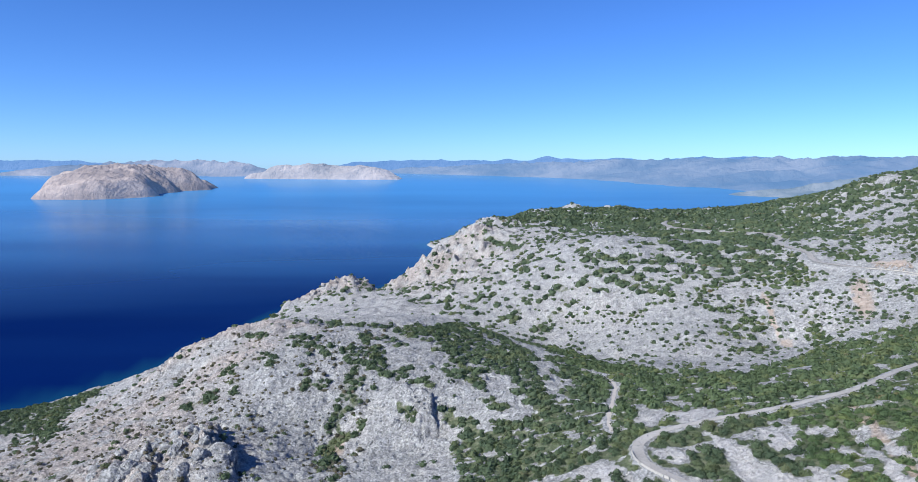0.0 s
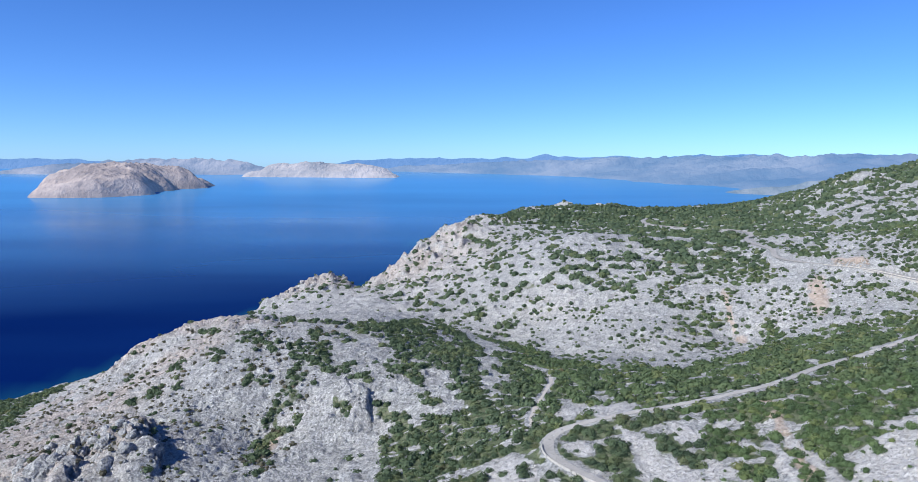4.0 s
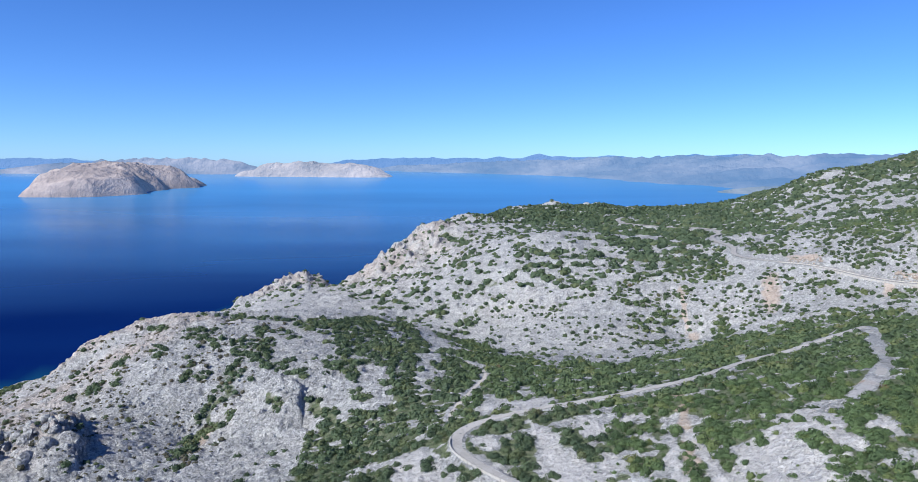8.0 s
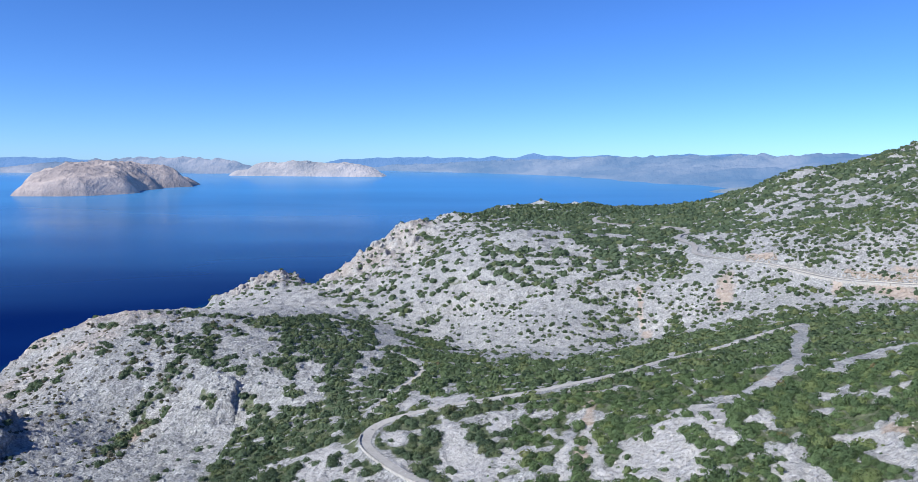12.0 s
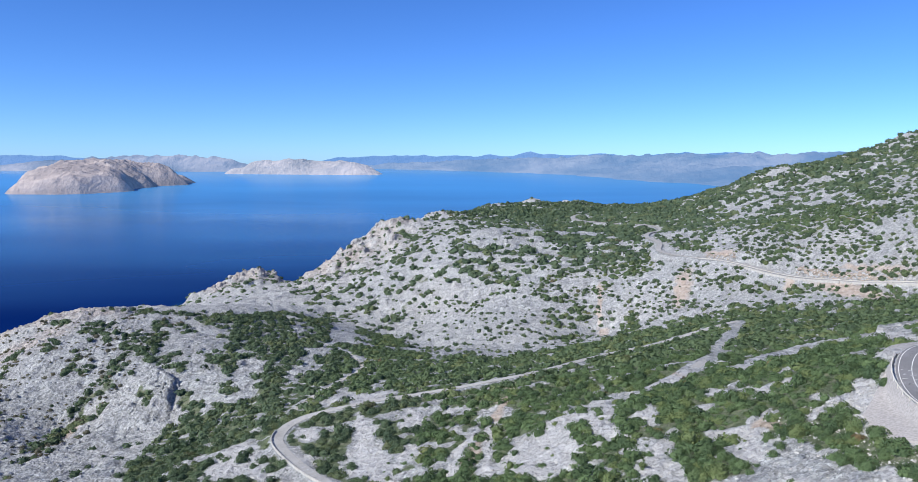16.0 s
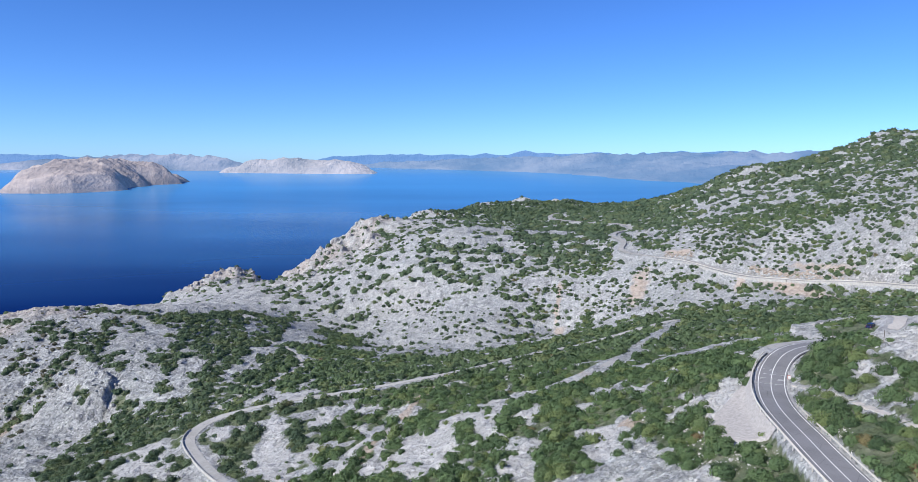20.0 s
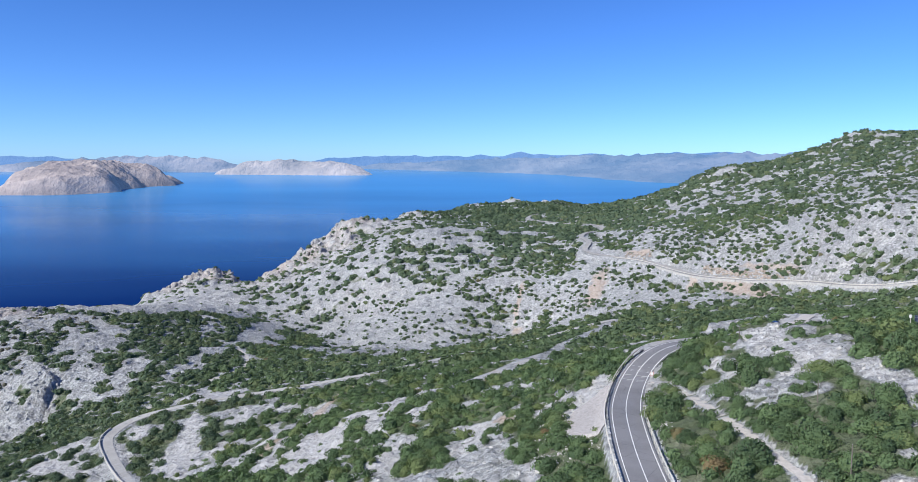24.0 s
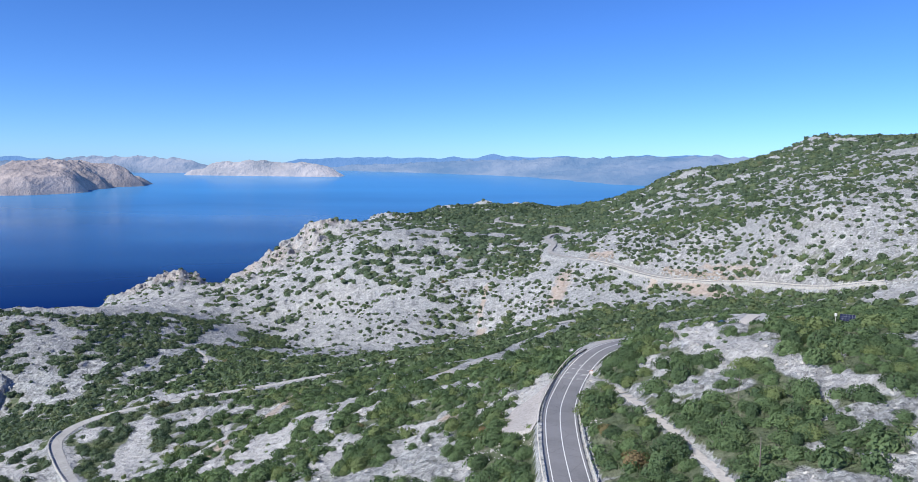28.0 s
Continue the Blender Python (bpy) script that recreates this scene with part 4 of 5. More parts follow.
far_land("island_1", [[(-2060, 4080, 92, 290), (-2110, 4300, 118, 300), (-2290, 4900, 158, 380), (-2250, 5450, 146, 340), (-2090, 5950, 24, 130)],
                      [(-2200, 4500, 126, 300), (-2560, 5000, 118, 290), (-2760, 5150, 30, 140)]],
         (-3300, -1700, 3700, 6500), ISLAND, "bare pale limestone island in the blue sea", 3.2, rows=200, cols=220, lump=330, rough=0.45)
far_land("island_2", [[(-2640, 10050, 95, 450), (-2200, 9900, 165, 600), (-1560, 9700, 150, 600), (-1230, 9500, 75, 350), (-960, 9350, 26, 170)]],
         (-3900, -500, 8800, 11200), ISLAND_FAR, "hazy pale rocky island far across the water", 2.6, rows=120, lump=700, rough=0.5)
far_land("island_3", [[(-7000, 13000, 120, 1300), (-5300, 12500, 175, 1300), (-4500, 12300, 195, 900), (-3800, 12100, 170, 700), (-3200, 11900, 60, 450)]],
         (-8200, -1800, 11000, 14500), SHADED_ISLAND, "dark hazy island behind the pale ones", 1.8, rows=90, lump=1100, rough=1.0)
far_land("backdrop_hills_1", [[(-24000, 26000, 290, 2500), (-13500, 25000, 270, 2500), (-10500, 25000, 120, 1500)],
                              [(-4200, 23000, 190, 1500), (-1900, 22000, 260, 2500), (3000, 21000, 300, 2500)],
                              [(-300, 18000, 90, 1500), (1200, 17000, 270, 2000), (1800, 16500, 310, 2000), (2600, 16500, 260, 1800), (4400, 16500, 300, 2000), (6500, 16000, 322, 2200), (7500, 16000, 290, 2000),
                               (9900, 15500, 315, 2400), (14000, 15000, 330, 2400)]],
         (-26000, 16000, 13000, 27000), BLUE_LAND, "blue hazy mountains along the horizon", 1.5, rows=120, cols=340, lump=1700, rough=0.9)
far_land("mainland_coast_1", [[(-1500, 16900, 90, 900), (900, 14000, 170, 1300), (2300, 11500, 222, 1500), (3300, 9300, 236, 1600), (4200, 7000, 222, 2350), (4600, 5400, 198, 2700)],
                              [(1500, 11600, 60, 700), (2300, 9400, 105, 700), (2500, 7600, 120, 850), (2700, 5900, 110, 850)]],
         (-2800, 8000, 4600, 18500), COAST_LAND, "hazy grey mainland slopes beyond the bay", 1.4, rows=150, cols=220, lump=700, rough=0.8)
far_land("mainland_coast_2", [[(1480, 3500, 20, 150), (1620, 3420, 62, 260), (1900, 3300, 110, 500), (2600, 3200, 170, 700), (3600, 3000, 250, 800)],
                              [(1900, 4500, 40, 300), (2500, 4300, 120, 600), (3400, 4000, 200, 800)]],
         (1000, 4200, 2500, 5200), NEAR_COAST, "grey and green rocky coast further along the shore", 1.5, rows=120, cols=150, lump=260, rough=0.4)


def part(name, data, parent, label=""):
    ob = new(name, data)
    ob.parent = parent
    if label:
        tagged(ob, label)
    return ob


# ---- scrub ----
def leaf_cloud(count, seed, flat=0.8):
    """Centres, tilts and sizes of the leaf clumps of a bush of radius 1."""
    g = np.random.default_rng(seed)
    v = g.normal(size=(count, 3))
    v[:, 2] = np.abs(v[:, 2]) * 0.9 - 0.15
    v /= np.linalg.norm(v, axis=1)[:, None]
    lump = 0.72 + 0.28 * np.sin(3 * np.arctan2(v[:, 1], v[:, 0]) + g.uniform(0, 6)) * (1 - v[:, 2] ** 2) + g.uniform(-0.12, 0.16, count)
    c = v * lump[:, None] * (1, 1, flat)
    c[:, 2] += 0.22
    n = v + 0.42 * g.normal(size=(count, 3))
    n /= np.linalg.norm(n, axis=1)[:, None]
    a = np.cross(n, g.normal(size=(count, 3)))
    a /= np.linalg.norm(a, axis=1)[:, None]
    return c, a, np.cross(n, a), g.uniform(0.7, 1.3, count)


def bush_shape(count, seed, leaf, core=0.62):
    """Vertices and triangles of one bush of radius 1: leaf clumps round a dark heart."""
    c, a, b, s = leaf_cloud(count, seed)
    s = (s * leaf)[:, None]
    co = np.stack([c + a * s, c - 0.55 * a * s + b * s * 0.8, c - 0.55 * a * s - b * s * 0.8], 1).reshape(-1, 3)
    tri = 3 * np.arange(count)[:, None] + [0, 1, 2]
    if core:
        bm = bmesh.new()
        bmesh.ops.create_icosphere(bm, subdivisions=1, radius=core)
        cv = np.array([v.co for v in bm.verts]) * (1, 1, 0.8) + (0, 0, 0.16)
        cf = np.array([[v.index for v in f.verts] for f in bm.faces])
        bm.free()
        tri = np.concatenate([tri, cf + len(co)])
        co = np.concatenate([co, cv])
    return co, tri


def scrub_field(name, shapes, x, y, z, r, label, seed, leaf=None):
    """Many bushes joined into one object."""
    g = np.random.default_rng(seed)
    which, turn = g.integers(0, len(shapes), len(x)), g.uniform(0, 2 * np.pi, len(x))
    stretch, tint = g.uniform(0.75, 1.15, len(x)), g.uniform(0, 1, len(x))
    cos, faces, tints, at = [], [], [], 0
    for w, (co, tri) in enumerate(shapes):
        k = np.flatnonzero(which == w)
        c, s = np.cos(turn[k])[:, None], np.sin(turn[k])[:, None]
        p = np.stack([x[k, None] + r[k, None] * (co[:, 0] * c - co[:, 1] * s), y[k, None] + r[k, None] * (co[:, 0] * s + co[:, 1] * c),
                      z[k, None] + (r * stretch)[k, None] * co[:, 2]], -1)
        cos.append(p.reshape(-1, 3))
        faces.append((tri[None] + (at + len(co) * np.arange(len(k)))[:, None, None]).reshape(-1, 3))
        tints.append(np.repeat(tint[k], len(co)))
        at += len(co) * len(k)
    me = mesh_from(name, np.concatenate(cos), np.concatenate(faces), leaf or LEAF, False, (("tint", np.concatenate(tints)),))
    tagged(new(name, me), label, "scrub", kind="stuff")


def scatter(x0, x1, y0, y1, cell, seed, thick, thin, east=0.8):
    """Places for bushes: thick of them where scrub covers the ground, thin ones on the bare rock."""
    g = np.random.default_rng(seed)
    x, y = np.meshgrid(np.arange(x0, x1, cell), np.arange(y0, y1, cell))
    x, y = x.ravel() + g.uniform(-0.5, 0.5, x.size) * cell, y.ravel() + g.uniform(-0.5, 0.5, y.size) * cell
    seen = (x > -0.66 * np.abs(y) - 25) & (x < 198 + 0.66 * np.abs(y))
    x, y = x[seen], y[seen]
    v = cover(x, y)[0]
    open_rock = 0.65 * bare_at(x, y) if y0 > 200 else 0.0
    dome = smooth(60, 110, x) * smooth(470, 520, y) * smooth(330, 290, x) * smooth(820, 760, y)
    ledge = smooth(-0.05, 0.3, fractal(0.3 * x + 0.15 * y, 3.2 * base_height(x, y), 24, 3, 305))
    calm = (1 - 0.5 * smooth(70, 20, x) * smooth(580, 540, y) * smooth(240, 260, y)) * (1 - 0.92 * inside(x, y, SPARSE)) * (1 + dome * (1.7 * ledge - 0.75))
    clump = smooth(-0.2, 0.6, fractal(x, y, 22, 3, 300))
    keep = g.uniform(0, 1, x.size) < thick * smooth(0.3, 0.6, v) + thin * (1 + east * smooth(285, 335, x) * smooth(240, 290, y) + 1.4 * smooth(430, 470, y) * smooth(50, 100, x) * smooth(720, 640, y) + 1.8 * smooth(225, 245, x) * smooth(320, 290, x) * smooth(390, 420, y) * smooth(540, 510, y)) * (0.4 + 1.2 * clump) * calm * (1 - open_rock) * (1 - smooth(0.3, 0.6, v))
    x, y, v = x[keep], y[keep], v[keep]
    z, _, cliff, road = ground_at(x, y)
    fan = blobs(x, y, FAN, 0.1)
    ok = (road < 0.45) & (fan < 0.5) & (np.hypot(x - 268, y - 207) > 10) & (np.hypot(x - 281, y - 219) > 9) & (z > 1.5) & (g.uniform(0, 1, x.size) > 0.7 * cliff)
    x, y, z, v = x[ok], y[ok], z[ok], v[ok]
    r = cell * (1 + 0.3 * smooth(560, 640, y) * smooth(1020, 980, y)) * np.where(v > 0.4, 0.46 + 0.5 * g.uniform(0, 1, x.size) ** 1.6, 0.26 + 0.5 * g.uniform(0, 1, x.size) ** 1.5)
    return x, y, z - 0.15 * r, r, v


HERO_BOX = (160, 262, 78, 190)  # the stretch beside the road where each bush is a thing of its own
NEAR_SHAPES = [bush_shape(310, 500 + k, 0.115, 0.66) for k in range(6)]
UNDER_SHAPES = [bush_shape(130, 510 + k, 0.16, 0.68) for k in range(6)]
MID_SHAPES = [bush_shape(62, 520 + k, 0.24, 0.74) for k in range(6)]
FAR_SHAPES = [bush_shape(17, 540 + k, 0.55, 0) for k in range(5)]
HILL_SHAPES = [bush_shape(22, 550 + k, 0.34, 0.82) for k in range(6)]
near = scatter(-60, 330, 60, 250, 3.0, 11, 0.76, 0.06)
nx, ny = near[0], near[1]
own = np.flatnonzero((nx > HERO_BOX[0]) & (nx < HERO_BOX[1]) & (ny > HERO_BOX[2]) & (ny < HERO_BOX[3]))
own = own[np.argsort(np.hypot(nx[own] - 200, ny[own] - 95), kind="stable")][:280]
rest = np.setdiff1d(np.arange(len(nx)), own)
# Same bush shapes either side of x = 105; the west ones get darker leaves.
west, east = rest[nx[rest] < 105], rest[nx[rest] >= 105]
scrub_field("near_scrub", NEAR_SHAPES, *[v[east] for v in near[:4]], "dense green scrub among pale limestone on the slope", 21)
scrub_field("western_scrub", NEAR_SHAPES, *[v[west] for v in near[:4]], "dark evergreen scrub on the slope by the old road", 29, DARK_LEAF)
behind = scatter(-60, 280, -70, 60, 5.2, 16, 0.8, 0.1)
scrub_field("slope_scrub", MID_SHAPES, *behind[:4], "green scrub on the slope below", 26)
under = scatter(90, 300, 66, 200, 1.9, 15, 0.3, 0.05)
scrub_field("low_scrub", UNDER_SHAPES, *under[:4], "low green undergrowth between the bushes", 25)
mid = scatter(-400, 520, 250, 560, 3.4, 12, 0.85, 0.13, 4.4)
thick = mid[4] > 0.4
dark = thick & (mid[0] < 60)
scrub_field("valley_scrub", MID_SHAPES, *[v[thick & ~dark] for v in mid[:4]], "dark green scrub in the valley", 22, SCRUB)
scrub_field("upper_valley_scrub", MID_SHAPES, *[v[dark] for v in mid[:4]], "dark evergreen scrub between pale slabs", 30, DARK_LEAF)
scrub_field("rock_scrub", MID_SHAPES, *[v[~thick] for v in mid[:4]], "small dark bushes scattered over the bare rock slopes", 27, DARK_LEAF)
tufts = scatter(-250, -40, 245, 440, 2.6, 17, 0.1, 0.55)
scrub_field("dry_tufts", HILL_SHAPES, *tufts[:3], 0.85 * tufts[3], "low brown-grey dry shrubs dotted over the rocky slope", 28, DRY)
hill = scatter(-250, 720, 560, 1000, 4.6, 13, 0.85, 0.26, 1.9)
scrub_field("hill_scrub", HILL_SHAPES, *hill[:4], "scattered dark green bushes on the grey rocky hills", 23, DARK_LEAF)
far = scatter(-80, 1500, 1000, 2500, 7.5, 14, 0.75, 0.2)
scrub_field("plateau_scrub", FAR_SHAPES, *far[:4], "low green scrub over the far headland", 24, DARK_LEAF)


def stems_mesh(seed):
    g = np.random.default_rng(seed)
    bm = bmesh.new()
    for _ in range(5):
        a = g.uniform(0, 6.28)
        top = Vector((0.45 * math.cos(a), 0.45 * math.sin(a), g.uniform(0.45, 0.75)))
        made = bmesh.ops.create_cone(bm, cap_ends=True, segments=5, radius1=0.06, radius2=0.025, depth=(top + Vector((0, 0, 0.2))).length)["verts"]
        bmesh.ops.transform(bm, matrix=Matrix.Translation((top - Vector((0, 0, 0.2))) / 2) @ (top + Vector((0, 0, 0.2))).to_track_quat("Z", "Y").to_matrix().to_4x4(), verts=made)
    me = bpy.data.meshes.new("trunk")
    bm.to_mesh(me)
    bm.free()
    me.materials.append(BARK)
    return me


def bush_kind(seed):
    base = tagged(new("bush"), "leafy green scrub bush growing among pale rocks", "bush", "bushes by the road")
    co, tri = bush_shape(1150, seed, 0.068, 0.7)
    part("crown", mesh_from("crown", co, tri, LEAF, False, (("tint", np.zeros(len(co))),)), base)
    part("trunk", stems_mesh(seed), base, "grey branching stems")
    return base


kinds = [bush_kind(560 + k) for k in range(7)]
g = np.random.default_rng(77)
for n, j in enumerate(own):
    m = pose(near[0][j], near[1][j], near[2][j], 0, 0, g.uniform(0, 360))
    r = near[3][j]
    if n < len(kinds):
        b = kinds[n]
        b.matrix_basis = m
    else:
        b = copy_thing(kinds[n % len(kinds)], m)
    b.scale = (r, r, r * g.uniform(0.8, 1.2))


# ---- road surfaces ----
def ribbon(name, line, left, right, lift, material, dashes=None, rag=0.0):
    """A strip along a centre line, between two offsets, as a mesh with thickness."""
    p = line[:, :3]
    t = np.gradient(p[:, :2], axis=0)
    t /= np.linalg.norm(t, axis=1)[:, None]
    side = np.c_[t[:, 1], -t[:, 0]]
    if rag:
        along = np.arange(len(p)) * 1.0
        left = (left + rag * (fractal(along, p[:, 0], 9, 3, 600)))[:, None]
        right = (right + rag * (fractal(along, p[:, 0], 9, 3, 620)))[:, None]
    a, b = np.c_[p[:, :2] + side * left, p[:, 2] + lift], np.c_[p[:, :2] + side * right, p[:, 2] + lift]
    n = len(p)
    co = np.concatenate([a, b, a - (0, 0, 0.35), b - (0, 0, 0.35)]) if dashes is None else np.concatenate([a, b])
    i = np.arange(n - 1)
    f = [np.stack([i, i + n, i + n + 1, i + 1], 1)]
    if dashes is None:
        f += [np.stack([i, i + 1, i + 1 + 2 * n, i + 2 * n], 1), np.stack([i + n, i + 3 * n, i + 1 + 3 * n, i + 1 + n], 1)]
    else:
        f[0] = f[0][dashes(i)]
    return mesh_from(name, co, np.concatenate(f), material, False)


def add_road(name, line, half, material, label, rag=0.0):
    return tagged(new(name, ribbon(name, line, -half, half, 0.02 if rag < 0.4 else -0.07, material, rag=rag)), label, "road", kind="structure")


fine = [with_heights(smooth_line(p, 1.0), s, 22) for p, s in ((MAIN, 0.9), (LOWER, 0.8), (UPPER[:11], 0.6), (TRACK_B, 0.2), (TRACK_C, 0.2), (TRACK_S, 0.0), (TRACK_W, 0.0))]
main_line = fine[0]
stop = int(np.argmin(np.hypot(main_line[:, 0] - 232, main_line[:, 1] - 166)))
add_road("road_8", main_line[stop - 2 :], 1.6, GRAVEL, "pale worn side road turning past the parked car", 0.45)
main_road = add_road("road_1", main_line[: stop + 1], 2.9, ASPHALT, "grey two-lane asphalt road with white lines round a bend")
for off, word in ((-2.4, "edge_line"), (2.5, "edge_line"), (0.0, "centre_line")):
    part(word, ribbon(word, main_line[:stop], off - 0.07, off + 0.07, 0.032, PAINT, lambda i: i >= 0), main_road, "worn white road paint")
add_road("road_2", fine[1], 1.8 - 0.6 * smooth(62, 92, fine[1][:, 0]), OLD_ROAD, "narrow pale old asphalt road through the scrub", 0.2)
upper_end = with_heights(smooth_line(UPPER[10:], 1.0), 1.4, 22)
upper_end[:, 2] += 0.7 * smooth(0, 30, np.arange(len(upper_end)))
add_road("road_9", upper_end, 2.0, COAST_ROAD, "thin pale road winding over the green plateau")
add_road("road_3", fine[2], 2.7 + 0.7 * smooth(470, 400, fine[2][:, 1]), COAST_ROAD, "pale two-lane coast road cut into the hillside", 0.05)
add_road("road_4", fine[3], 1.6, OLD_ROAD, "pale abandoned road ramp among bushes", 0.2)
add_road("road_5", fine[4], 1.7, OLD_ROAD, "pale gravel track among bushes", 0.45)
add_road("road_6", fine[5], 0.75, GRAVEL, "pale narrow gravel path beside the road", 0.45)
apron_line = with_heights(smooth_line(APRON, 1.0), 0.8, 22)
add_road("road_10", apron_line, 2.2, COAST_ROAD, "pale concrete side lane where the bend meets the old road", 0.2)
add_road("road_7", fine[6], 0.8, GRAVEL, "pale narrow gravel track in the valley", 0.45)


# ---- the gravel bank that carries the bend ----
def embankment(y0, y1, wide, steps=8):
    k = np.flatnonzero((main_line[:, 1] > y0) & (main_line[:, 1] < y1))
    p = main_line[k]
    t = np.gradient(main_line[:, :2], axis=0)[k]
    t /= np.linalg.norm(t, axis=1)[:, None]
    reach = wide * smooth(y1, y0 + 9, p[:, 1]) * smooth(y0 - 1, y0 + 8, p[:, 1]) * (1 + 0.12 * grain(p[:, 0], p[:, 1], 6, 640))
    rows = []
    for j in range(steps + 1):
        off = -3.6 - reach * j / steps
        x, y = p[:, 0] + t[:, 1] * off, p[:, 1] - t[:, 0] * off
        z = ground_at(x, y)[0]
        rows.append(np.c_[x, y, z + 0.26 - 0.5 * (j == steps) + 0.05 * grain(x, y, 0.9, 641)])
    co = np.concatenate(rows)
    me = mesh_from("embankment", co, sheet_faces(steps + 1, len(p)), BANK, True)
    tagged(new("embankment", me), "smooth pale gravel bank below the road bend", "embankment", kind="structure")


embankment(110, 160, 9.5)


# ---- things by the road ----
RUST_ROCK = make_plain("rusty_broken_rock", (0.41, 0.35, 0.30), 0.95, 1.1, 0.45, 0, 0.1, 0.1)
PALE_ROCK = make_plain("pale_broken_rock", (0.47, 0.46, 0.44), 0.95, 1.3, 0.3, 0, 0.1, 0.1)
CAR_BLUE = make_plain("dark_blue_car_paint", (0.012, 0.022, 0.075), 0.25, 2.0, 0.2, 0.2, 0.5)
GLASS_DARK = make_plain("dark_car_glass", (0.02, 0.025, 0.03), 0.08, 1.0, 0.1, 0, 0.6)
RUBBER = make_plain("black_rubber", (0.02, 0.02, 0.02), 0.85)
RED_LENS = make_plain("red_lamp_lens", (0.35, 0.02, 0.02), 0.25)
CLEAR_LENS = make_plain("clear_lamp_lens", (0.6, 0.62, 0.65), 0.15)
CELL_BLUE = make_plain("solar_cell", (0.014, 0.02, 0.05), 0.35, 0.3, 0.3, 0.0, 0.5)
WHITE_PLASTIC = make_plain("white_plastic", (0.72, 0.71, 0.69), 0.5)
SIGN_GREY = make_plain("grey_sign_back", (0.33, 0.34, 0.35), 0.55, 0.6, 0.2, 0.4)
RED_PAINT = make_plain("faded_red_paint", (0.45, 0.07, 0.04), 0.5)


def box(bm, centre, size, turn=0.0, bevel=0.0, lean=0.0):
    made = bmesh.ops.create_cube(bm, size=1.0)["verts"]
    m = Matrix.Translation(centre) @ Matrix.Rotation(turn, 4, "Z") @ Matrix.Rotation(lean, 4, "X") @ Matrix.Diagonal((*size, 1))
    bmesh.ops.transform(bm, matrix=m, verts=made)
    if bevel:
        edges = {e for v in made for e in v.link_edges}
        bmesh.ops.bevel(bm, geom=list(edges), offset=bevel, segments=2, affect="EDGES", profile=0.6)


def rod(bm, a, b, r0, r1, sides=8):
    a, b = Vector(a), Vector(b)
    made = bmesh.ops.create_cone(bm, cap_ends=True, segments=sides, radius1=r0, radius2=r1, depth=(b - a).length)["verts"]
    bmesh.ops.transform(bm, matrix=Matrix.Translation((a + b) / 2) @ (b - a).to_track_quat("Z", "Y").to_matrix().to_4x4(), verts=made)


def solid(name, bm, material, parent=None, label="", at=None, shade=False):
    me = bpy.data.meshes.new(name)
    bm.to_mesh(me)
    bm.free()
    me.materials.append(material)
    if shade:
        me.shade_smooth()
    ob = new(name, me)
    if parent:
        ob.parent = parent
    if at is not None:
        ob.matrix_basis = at
    if label:
        tagged(ob, label)
    return ob


def spot_height(x, y):
    return float(ground_at([x], [y])[0][0])


def line_offset(line, off):
    t = np.gradient(line[:, :2], axis=0)
    t /= np.linalg.norm(t, axis=1)[:, None]
    return np.c_[line[:, 0] + t[:, 1] * off, line[:, 1] - t[:, 0] * off, line[:, 2]], np.arctan2(t[:, 1], t[:, 0])


def guardrail(line, off, y0, y1, gap, label, material=STEEL):
    """A steel crash barrier: W-shaped rail on posts along a road's edge."""
    p, turn = line_offset(line, off)
    k = np.flatnonzero((p[:, 1] >= y0) & (p[:, 1] <= y1) & (p[:, 0] < 372))
    cuts = np.split(k, np.flatnonzero(np.diff(k) > 1) + 1)
    k = max(cuts, key=len)
    p, turn = p[k], turn[k]
    base = new("guardrail")
    base.location = p[len(p) // 2]
    tagged(base, label, "guardrail", "road barriers")
    o = p - np.array(base.location)
    prof = [(0.00, 0.44), (0.05, 0.50), (0.0, 0.58), (0.05, 0.66), (0.03, 0.75), (-0.08, 0.75), (-0.08, 0.70), (-0.03, 0.44)]
    n, s = len(prof), math.copysign(1, off)
    co = np.concatenate([np.c_[o[:, 0] - np.sin(turn) * -s * a, o[:, 1] + np.cos(turn) * -s * a, o[:, 2] + b] for a, b in prof])
    i = np.arange(len(p) - 1)
    f = np.concatenate([np.stack([j * len(p) + i, j * len(p) + i + 1, ((j + 1) % n) * len(p) + i + 1, ((j + 1) % n) * len(p) + i], 1) for j in range(n)])
    part("rail", mesh_from("rail", co, f, material), base, "galvanised steel rail")
    bm = bmesh.new()
    box(bm, (0, 0, 0.25), (0.10, 0.12, 1.0))
    first = None
    for j in range(0, len(p), gap):
        at = pose(*o[j], 0, 0, math.degrees(turn[j]))
        if first is None:
            first = solid("post", bm, material, base, at=at)
        else:
            again = new("post", first.data)
            again.parent, again.matrix_basis = base, at
    return base


guardrail(main_line, -3.75, 62, 158, 4, "thin grey steel guardrail outside the road bend")
guardrail(main_line, 3.25, 62, 128, 4, "thin grey steel guardrail inside the road bend")
guardrail(fine[2], -4.0, 285, 512, 6, "pale steel guardrail along the coast road")


